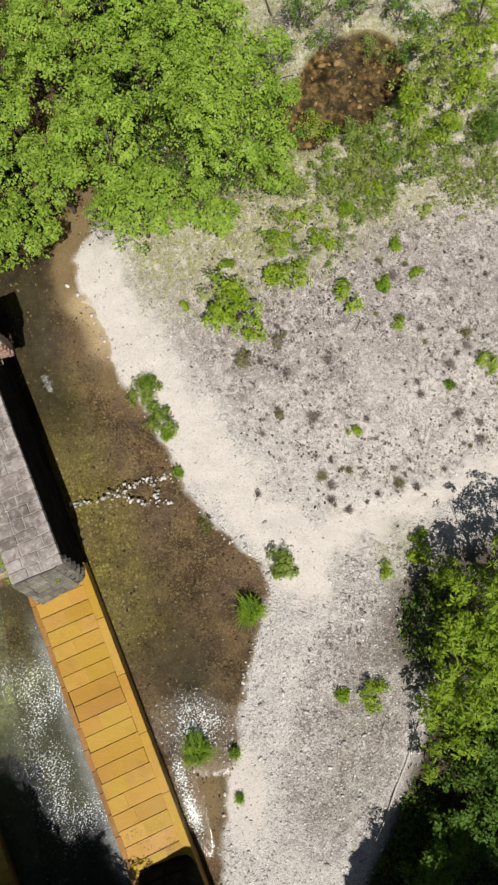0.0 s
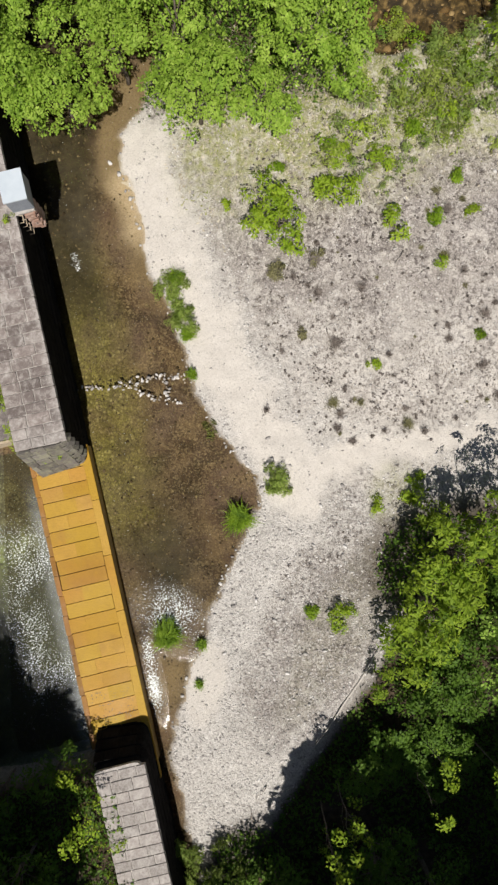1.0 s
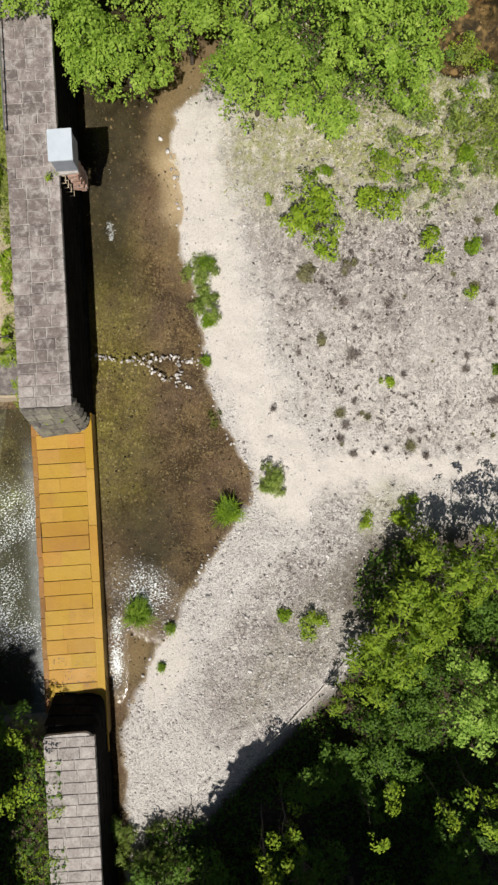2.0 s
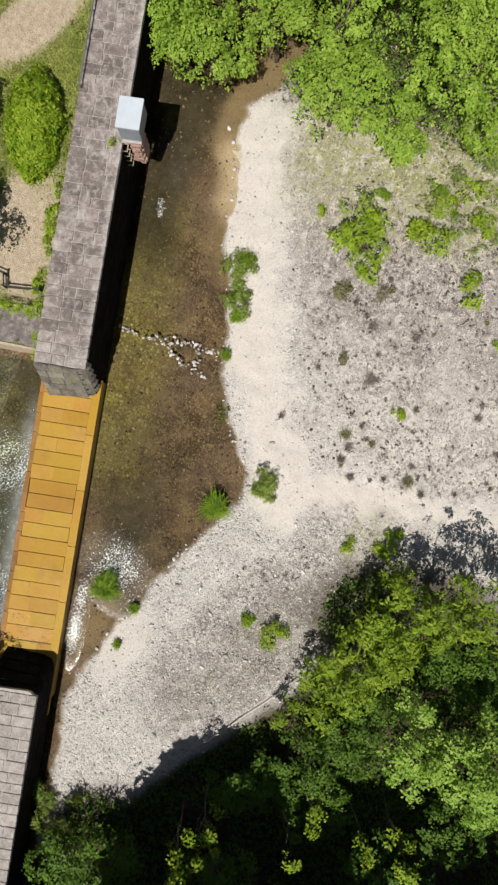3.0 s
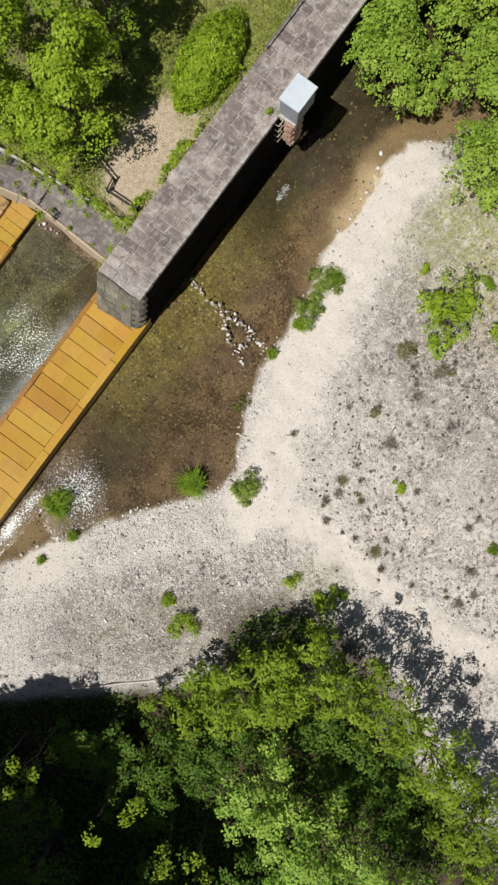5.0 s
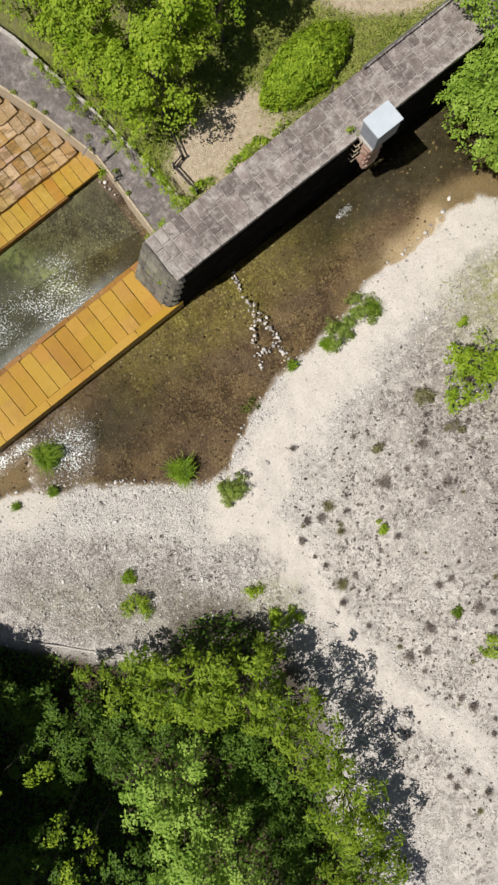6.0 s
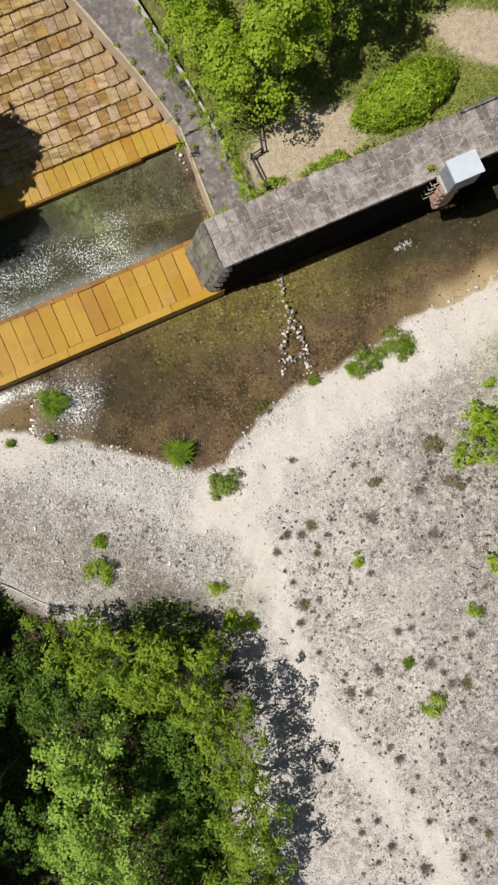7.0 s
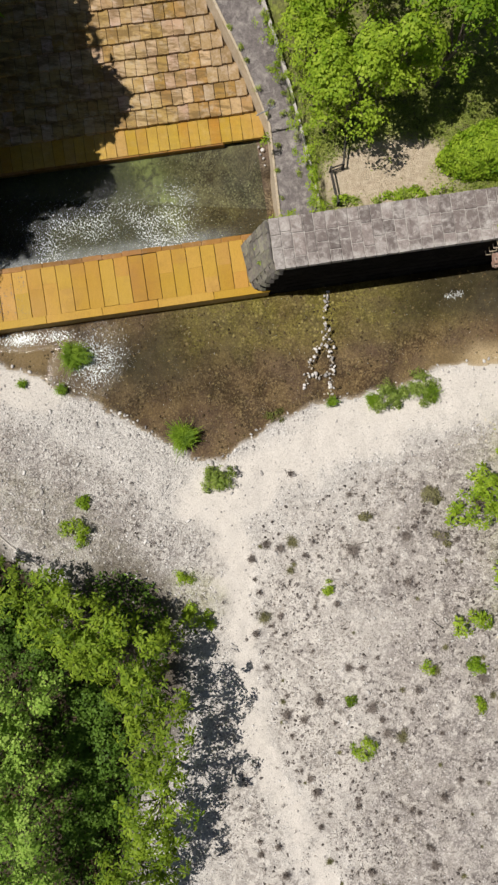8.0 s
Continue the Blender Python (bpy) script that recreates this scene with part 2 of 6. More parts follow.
def water_material(name, tint, chop_scale, base_bump, chop_bump, rough):
    """Clear water over its bed: tinted see-through body, mirror gloss by Fresnel, small waves."""
    m = Nodes(name)
    calm = m.bump(m.noise(chop_scale, 2, 0.5, distort=0.4), base_bump, 0.02)
    chop_h = m.math("ADD", m.noise(chop_scale * 1.5, 2.5, 0.5, distort=0.5), m.math("MULTIPLY", m.noise(chop_scale * 4.5, 2.0, 0.5, distort=0.8), 0.45))
    nrm = m.bump(m.math("MULTIPLY", chop_h, m.attr("chop")), chop_bump, 0.05, calm)
    body = m.tree.nodes.new("ShaderNodeBsdfTransparent")
    body.inputs["Color"].default_value = (*tint, 1)
    gloss = m.tree.nodes.new("ShaderNodeBsdfGlossy")
    m.link(m.math("ADD", m.math("MULTIPLY", m.attr("chop"), 0.25), rough), gloss.inputs["Roughness"])
    m.link(nrm, gloss.inputs["Normal"])
    fres = m.tree.nodes.new("ShaderNodeFresnel")
    fres.inputs["IOR"].default_value = 1.33
    m.link(nrm, fres.inputs["Normal"])
    mixer = m.tree.nodes.new("ShaderNodeMixShader")
    m.link(fres.outputs[0], mixer.inputs[0])
    m.link(body.outputs[0], mixer.inputs[1])
    m.link(gloss.outputs[0], mixer.inputs[2])
    # white diffuse colour: broken water, and sun glints painted as flecks
    foam_glint = m.tree.nodes.new("ShaderNodeBsdfDiffuse")
    foam_glint.inputs["Color"].default_value = (0.80, 0.84, 0.83, 1)
    foamy = m.tree.nodes.new("ShaderNodeMixShader")
    flecks = m.math("ADD", m.noise(18, 3, 0.62, m.stretch(1.4, 0.9, 1.0, radians(20)), distort=0.3), m.math("MULTIPLY", m.attr("foam_glint"), 0.30))
    flecks = m.ramp(flecks, (0.70, 0.0), (0.75, 1.0))
    cloud = m.math("MULTIPLY", m.attr("plume"), m.ramp(m.noise(3.5, 4, 0.6), (0.3, 0.5), (0.7, 1.0)))
    m.link(m.math("MAXIMUM", flecks, cloud), foamy.inputs[0])
    m.link(mixer.outputs[0], foamy.inputs[1])
    m.link(foam_glint.outputs[0], foamy.inputs[2])
    m.link(foamy.outputs[0], m.out.inputs["Surface"])
    return m.mat


def leaf_material(name, dark, mid, light, translucent=0.35):
    m = Nodes(name)
    tone = m.math("ADD", m.math("MULTIPLY", m.island(), 0.45), m.math("MULTIPLY", m.ramp(m.noise(3.2, 3, 0.6), (0.3, 0.0), (0.7, 1.0)), 0.55))
    col = m.ramp(tone, (0.08, dark), (0.42, mid), (0.95, light))
    col = m.mix(m.ramp(m.noise(0.7, 3), (0.38, 0.0), (0.7, 0.35)), col, light)
    col = m.mix(m.math("MULTIPLY", m.rand(), 0.25), col, tuple(0.5 * v for v in mid))
    m.done(col, 0.6, None, spec=0.2)
    tr = m.tree.nodes.new("ShaderNodeBsdfTranslucent")
    m.link(m.mix(0.4, col, light), tr.inputs["Color"])
    mx = m.tree.nodes.new("ShaderNodeMixShader")
    mx.inputs[0].default_value = translucent
    m.link(m.bsdf.outputs[0], mx.inputs[1])
    m.link(tr.outputs[0], mx.inputs[2])
    m.link(mx.outputs[0], m.out.inputs["Surface"])
    return m.mat


def plain_material(name, a, b, scale=8.0, rough=0.8, metal=0.0, bump=0.4, dist=0.02, spec=0.4):
    m = Nodes(name)
    f, g = m.noise(scale, 6, 0.7), m.noise(scale * 6, 4, 0.7)
    col = m.mix(m.ramp(f, (0.3, 0.0), (0.7, 1.0)), a, b)
    col = m.mix(m.ramp(g, (0.35, 0.35), (0.55, 0.0)), col, tuple(v * 0.5 for v in a))
    return m.done(col, rough, m.bump(m.math("ADD", f, m.math("MULTIPLY", g, 0.4)), bump, dist), metal, spec)


def tone_material(name, a, b, c):
    """Loose stones: every stone (island or object) has its own tone."""
    m = Nodes(name)
    r = m.math("FRACT", m.math("ADD", m.island(), m.rand()))
    col = m.ramp(r, (0.0, a), (0.5, b), (1.0, c))
    f = m.noise(30, 5, 0.7)
    col = m.mix(m.ramp(f, (0.3, 0.4), (0.6, 0.0)), col, tuple(v * 0.5 for v in a))
    return m.done(col, 0.9, m.bump(f, 0.5, 0.02), spec=0.25)


GROUND = ground_material()
COPING = stone_material("coping_stone", (0.18, 0.146, 0.134), (0.335, 0.283, 0.262), (0.64, 0.60, 0.56), 0.68, True)
MASONRY = stone_material("masonry", (0.16, 0.145, 0.135), (0.28, 0.255, 0.235), (0.34, 0.345, 0.22), 0.7)
# Shade on the sunless wall faces is painted in as near-black stone.
FACING = stone_material("shade_black_masonry", (0.010, 0.009, 0.009), (0.022, 0.020, 0.019), (0.05, 0.046, 0.043), 0.3, spec=0.04)
MORTAR = plain_material("mortar", (0.32, 0.295, 0.272), (0.56, 0.52, 0.48), 9, 0.92)
DECK = wet_slab_material("deck_slab", (0.32, 0.155, 0.020), (0.47, 0.245, 0.030), (0.42, 0.265, 0.012), 0.45, 0.0)
DECK_BEAM = wet_slab_material("deck_beam", (0.40, 0.20, 0.022), (0.48, 0.255, 0.032), (0.44, 0.265, 0.02), 0.45, 0.0)
DECK_DARK = wet_slab_material("deck_rust", (0.19, 0.082, 0.012), (0.34, 0.15, 0.02), (0.14, 0.065, 0.012), 0.4, 0.15)
CASCADE = wet_slab_material("cascade_slab", (0.35, 0.205, 0.06), (0.51, 0.335, 0.12), (0.31, 0.18, 0.035), 0.45, 0.65)
CASCADE_LIME = stone_material("limed_slab", (0.30, 0.195, 0.085), (0.46, 0.325, 0.17), (0.58, 0.475, 0.385), 0.6)
CASCADE_LOW = wet_slab_material("cascade_wet_slab", (0.38, 0.19, 0.016), (0.48, 0.28, 0.04), (0.42, 0.26, 0.012), 0.45, 0.12)
# Lightened brown: the apron face gets no sun and would go black.
WET_TOE = plain_material("wet_toe", (0.30, 0.20, 0.075), (0.50, 0.34, 0.13), 7, 0.6)
JOINT = plain_material("dark_joint", (0.05, 0.03, 0.012), (0.10, 0.055, 0.02), 12, 0.9)
CONCRETE = stone_material("old_concrete", (0.115, 0.099, 0.098), (0.24, 0.208, 0.20), (0.46, 0.42, 0.385), 0.7)
PALE_EDGE = plain_material("lime_crust", (0.40, 0.31, 0.20), (0.56, 0.48, 0.38), 5, 0.9, bump=0.6, dist=0.04)
WATER = water_material("stream_water", (0.75, 0.69, 0.58), 4.0, 0.12, 1.0, 0.02)
POOL_WATER = water_material("pool_water", (0.66, 0.80, 0.68), 4.0, 0.30, 1.6, 0.04)
LEAF_BRIGHT = leaf_material("hazel_leaf", (0.045, 0.10, 0.010), (0.22, 0.365, 0.034), (0.46, 0.60, 0.11))
LEAF_MID = leaf_material("ash_leaf", (0.04, 0.09, 0.006), (0.15, 0.265, 0.014), (0.33, 0.46, 0.03))
LEAF_GARDEN = leaf_material("garden_leaf", (0.055, 0.13, 0.006), (0.225, 0.355, 0.018), (0.47, 0.58, 0.06))
LEAF_MAPLE = leaf_material("maple_leaf", (0.06, 0.15, 0.014), (0.24, 0.41, 0.05), (0.50, 0.65, 0.15))
LEAF_ASH = leaf_material("ash_spray", (0.03, 0.07, 0.006), (0.15, 0.25, 0.015), (0.36, 0.46, 0.045))
LEAF_WATERSIDE = leaf_material("waterside_leaf", (0.06, 0.10, 0.02), (0.20, 0.29, 0.045), (0.40, 0.47, 0.12))
LEAF_MEADOW = leaf_material("meadow_shrub", (0.06, 0.095, 0.012), (0.25, 0.335, 0.045), (0.46, 0.52, 0.13))
# Leaf green darkened in the colour itself for plants in shade.
LEAF_DARK = leaf_material("shade_dark_leaf", (0.028, 0.07, 0.0084), (0.077, 0.154, 0.0154), (0.168, 0.28, 0.0364), 0.25)
LEAF_WILLOW = leaf_material("willow_leaf", (0.08, 0.14, 0.025), (0.19, 0.28, 0.055), (0.33, 0.41, 0.11))
LEAF_DRY = leaf_material("dry_stalk", (0.07, 0.056, 0.048), (0.165, 0.136, 0.118), (0.36, 0.31, 0.27), 0.1)
LEAF_GREY = leaf_material("grey_scrub", (0.08, 0.066, 0.055), (0.20, 0.172, 0.145), (0.44, 0.39, 0.33), 0.1)
LEAF_STRAW = leaf_material("straw", (0.28, 0.235, 0.165), (0.50, 0.44, 0.335), (0.70, 0.635, 0.51), 0.15)
LEAF_OLIVE = leaf_material("olive_stalk", (0.07, 0.07, 0.03), (0.16, 0.15, 0.07), (0.30, 0.28, 0.14), 0.15)
LEAF_SUNKEN = leaf_material("sunken_leaf", (0.04, 0.045, 0.010), (0.10, 0.11, 0.022), (0.19, 0.20, 0.05), 0.1)
LEAF_LAWN = leaf_material("lawn_grass", (0.08, 0.12, 0.018), (0.20, 0.25, 0.04), (0.40, 0.41, 0.12), 0.2)
LEAF_GRASS = leaf_material("meadow_grass", (0.08, 0.12, 0.018), (0.23, 0.28, 0.06), (0.46, 0.44, 0.19), 0.2)
BARK = plain_material("bark", (0.09, 0.07, 0.055), (0.20, 0.165, 0.135), 14, 0.9, bump=0.8)
DEAD_WOOD = plain_material("dead_wood", (0.26, 0.22, 0.18), (0.44, 0.40, 0.35), 10, 0.9, bump=0.6)
POLE_WOOD = plain_material("bleached_wood", (0.46, 0.42, 0.37), (0.64, 0.60, 0.55), 9, 0.85, bump=0.5)
PALE_STONE = tone_material("pale_stone", (0.27, 0.25, 0.235), (0.54, 0.51, 0.48), (0.76, 0.73, 0.70))
AMBER_STONE = tone_material("amber_stone", (0.12, 0.08, 0.035), (0.30, 0.20, 0.09), (0.48, 0.37, 0.20))
DARK_STONE = tone_material("dark_stone", (0.055, 0.045, 0.04), (0.13, 0.11, 0.10), (0.24, 0.21, 0.195))
BED_STONE = tone_material("bed_stone", (0.05, 0.038, 0.022), (0.125, 0.098, 0.055), (0.30, 0.25, 0.14))
def sheet_material():
    m = Nodes("painted_sheet")
    col = m.mix(m.ramp(m.noise(2.2, 4), (0.35, 0.0), (0.7, 1.0)), (0.50, 0.56, 0.615), (0.57, 0.625, 0.675))
    return m.done(col, 0.4, m.bump(m.noise(9, 2), 0.05, 0.01), spec=0.4)


SHEET = sheet_material()
SHEET_SIDE = plain_material("grey_sheet", (0.20, 0.22, 0.255), (0.27, 0.29, 0.33), 3.0, 0.5, bump=0.1)
BRICK = stone_material("brick", (0.34, 0.19, 0.14), (0.46, 0.30, 0.23), (0.55, 0.48, 0.42))
FENCE_WOOD = plain_material("fence_wood", (0.035, 0.03, 0.027), (0.09, 0.08, 0.07), 9, 0.85)
RAIL_STEEL = plain_material("rail_steel", (0.40, 0.40, 0.40), (0.55, 0.55, 0.54), 20, 0.45, 0.8, 0.15)


# ---- building helpers ----
def mesh_of(name, verts, faces, mat, smooth=False):
    me = bpy.data.meshes.new(name)
    me.from_pydata([tuple(v) for v in verts], [], faces)
    me.materials.append(mat)
    if smooth:
        me.polygons.foreach_set("use_smooth", [True] * len(me.polygons))
    me.update()
    return me


def mesh_quads(name, verts, quads, mat, smooth=False):
    """A mesh from numpy arrays of corners and of four-cornered (or three-cornered) faces."""
    verts, quads = np.asarray(verts, np.float32), np.asarray(quads, np.int32)
    k = quads.shape[1]
    me = bpy.data.meshes.new(name)
    me.vertices.add(len(verts))
    me.vertices.foreach_set("co", verts.ravel())
    me.loops.add(quads.size)
    me.loops.foreach_set("vertex_index", quads.ravel())
    me.polygons.add(len(quads))
    me.polygons.foreach_set("loop_start", np.arange(0, quads.size, k, dtype=np.int32))
    if smooth:
        me.polygons.foreach_set("use_smooth", np.ones(len(quads), bool))
    me.update(calc_edges=True)
    me.validate()
    me.materials.append(mat)
    return me


def child(name, me, parent, m=None, label=""):
    ob = new(name, me)
    ob.parent = parent
    if m is not None:
        ob.matrix_basis = m
    return tagged(ob, label=label) if label else ob


def chamfered(name, mat, c=0.04, rough=0.0, seed=1):
    """A unit block with chamfered edges, slightly uneven."""
    bm = bmesh.new()
    bmesh.ops.create_cube(bm, size=1.0)
    bmesh.ops.bevel(bm, geom=bm.edges[:], offset=c, segments=1, affect="EDGES")
    rng = random.Random(seed)
    for v in bm.verts:
        v.co += Vector([rng.uniform(-rough, rough) for _ in range(3)])
    me = bpy.data.meshes.new(name)
    bm.to_mesh(me)
    bm.free()
    me.materials.append(mat)
    return me


def sized(m, sx, sy, sz):
    return m @ Matrix.Diagonal((sx, sy, sz, 1))


TURN = radians(10.5)
CU, SU = math.cos(TURN), math.sin(TURN)
WALL_O = (-1.5, 6.35)


def wp(s, n, z):
    """A point from the weir's own axes: s along it, n across it (upstream), z up."""
    return (WALL_O[0] + s * CU - n * SU, WALL_O[1] + s * SU + n * CU, z)


def wm(s, n, z, tilt=0.0, turn=0.0):
    """A pose in the weir's axes; tilt: degrees by which its upstream side is raised."""
    return pose(*wp(s, n, z), tilt, 0, math.degrees(TURN) + turn)


def to_sn(x, y):
    dx, dy = x - WALL_O[0], y - WALL_O[1]
    return dx * CU + dy * SU, dy * CU - dx * SU


def vnoise(x, y, seed):
    """Smooth lattice noise, 0 to 1, for arrays."""
    xi, yi = np.floor(x).astype(np.int64), np.floor(y).astype(np.int64)
    xf, yf = x - xi, y - yi
    u, v = xf * xf * (3 - 2 * xf), yf * yf * (3 - 2 * yf)

    def h(a, b):
        k = (a * 374761393 + b * 668265263 + seed * 974711) & 0xFFFFFFFF
        k = ((k ^ (k >> 13)) * 1274126177) & 0xFFFFFFFF
        return ((k ^ (k >> 16)) & 0xFFFF) / 65535.0

    a, b, c, d = h(xi, yi), h(xi + 1, yi), h(xi, yi + 1), h(xi + 1, yi + 1)
    return (a * (1 - u) + b * u) * (1 - v) + (c * (1 - u) + d * u) * v


def fbm(x, y, scale, seed, octaves=4):
    total, amp, norm = 0.0, 1.0, 0.0
    for o in range(octaves):
        total = total + amp * vnoise(x * scale * 2**o, y * scale * 2**o, seed + o)
        norm += amp
        amp *= 0.5
    return total / norm


def ramp01(a, b, v):
    t = np.clip((v - a) / (b - a), 0, 1)
    return t * t * (3 - 2 * t)


def line_distance(x, y, pts):
    best = np.full(np.shape(x), 1e9)
    for (x0, y0), (x1, y1) in zip(pts, pts[1:]):
        dx, dy = x1 - x0, y1 - y0
        t = np.clip(((x - x0) * dx + (y - y0) * dy) / (dx * dx + dy * dy), 0, 1)
        best = np.minimum(best, np.hypot(x - x0 - t * dx, y - y0 - t * dy))
    return best


def blob(x, y, cx, cy, rx, ry, turn=0.0):
    """About 1 inside an ellipse, fading to 0 at its edge."""
    c, s = math.cos(radians(turn)), math.sin(radians(turn))
    u, v = ((x - cx) * c + (y - cy) * s) / rx, ((y - cy) * c - (x - cx) * s) / ry
    return ramp01(1.25, 0.75, np.hypot(u, v))


def soft(x, y, cx, cy, rx, ry, turn=0.0):
    """A bell-shaped patch."""
    c, s = math.cos(radians(turn)), math.sin(radians(turn))
    u, v = ((x - cx) * c + (y - cy) * s) / rx, ((y - cy) * c - (x - cx) * s) / ry
    return np.exp(-(u * u + v * v))


# ---- the ground: one sheet with stream bed, gravel bank, terraces ----
SHORE_X = (-40, -16, -13.8, -12.2, -10.8, -9, -7, -5.4, -4.2, -3.4, -2.3, -1.5, -0.3, 0.6, 1.4, 2.8, 3.7, 4.9, 5.9, 7.4, 9.1, 10.3, 11.4, 13, 18, 40)
SHORE_Y = (2.6, 3.2, 3.55, 3.8, 3.55, 3.1, 2.3, 1.55, 0.85, 0.45, 0.38, 1.1, 1.95, 2.35, 2.65, 3.05, 3.25, 3.9, 4.1, 4.3, 4.9, 4.8, 4.1, 3.4, 2.4, 1.0)
WALK_L = ((-0.66, 8.2), (-0.72, 8.7), (-1.20, 11.9), (-2.12, 13.74), (-3.55, 16.1), (-7.2, 22.0))
WALK_R = ((0.95, 8.2), (0.75, 9.05), (0.10, 11.3), (-0.68, 13.6), (-1.70, 16.1), (-5.0, 22.0))
TRAIL = ((-2.2, -1.3), (-1.7, -3.2), (-1.45, -6.2), (-0.9, -9.1), (0.35, -11.4), (1.7, -14.0), (3.2, -18.0))
BANK = ((-3.0, -1.2), (-1.2, -0.5), (0.3, 0.6), (1.8, 1.6), (3.4, 2.0), (5.2, 3.0), (7.0, 3.5), (9.0, 4.2), (10.2, 4.0))


def stream_edge(x, y):
    """How far inside the stream a point lies, negative on the bank."""
    return (y - np.interp(x, SHORE_X, SHORE_Y)) * 0.85 + (fbm(x, y, 1.3, 5, 3) - 0.5) * 0.5


def ground_height(x, y):
    s, n = to_sn(x, y)
    d = stream_edge(x, y)
    rough = (fbm(x, y, 0.35, 11, 3) - 0.5) * 0.22 + (fbm(x, y, 2.4, 21, 3) - 0.5) * 0.09
    bank = -0.10 + 0.13 * ramp01(0.0, 1.3, -d) + rough * ramp01(0.0, 1.6, -d)
    bed = -0.10 - 0.05 * ramp01(0, 0.3, d) - 0.26 * ramp01(0.2, 2.4, d) + (fbm(x, y, 2.0, 31, 3) - 0.5) * 0.10
    bed = bed + (np.maximum(bed, -0.19) - bed) * ramp01(-1.3, -0.6, n)
    z = np.where(d > 0, bed, bank)
    # hollow of the brown side pool
    z = z - 0.42 * np.maximum(blob(x, y, 15.6, -7.4, 1.9, 2.6, 35), blob(x, y, 14.2, -5.2, 1.2, 1.2)) * ramp01(11, 12, x)
    # darker hollow beyond the timber edging
    low = ramp01(0.0, 0.5, -(y + 0.75 * x + 9.9))
    z = z - 0.10 * low * ramp01(-6.0, -8.0, x)
    # terraces upstream of the weir
    edge = np.interp(y, [p[1] for p in WALK_R], [p[0] for p in WALK_R])
    garden = ramp01(0.5, 1.1, n) * ramp01(-0.28, 0.24, x - edge)
    z = z * (1 - garden) + garden * (2.0 + (fbm(x, y, 0.8, 41, 3) - 0.5) * 0.16)
    left = ramp01(0.5, 1.1, n) * ramp01(-9.2, -10.2, s)
    z = z * (1 - left) + left * (1.5 + (fbm(x, y, 0.5, 47, 3) - 0.5) * 0.4)
    basin = ramp01(0.5, 1.0, n) * (1 - garden) * (1 - left)
    z = z * (1 - basin) + basin * (-0.35 + np.maximum(0.62 * blob(x, y, -1.2, 11.3, 0.5, 0.6), 0.54 * ramp01(4.2, 5.35, n) * ramp01(6.4, 5.8, n)))
    far = ramp01(26, 60, np.hypot(x, y))
    return z * (1 - far) + far * (1.5 + 5 * (fbm(x, y, 0.02, 55, 3) - 0.4))


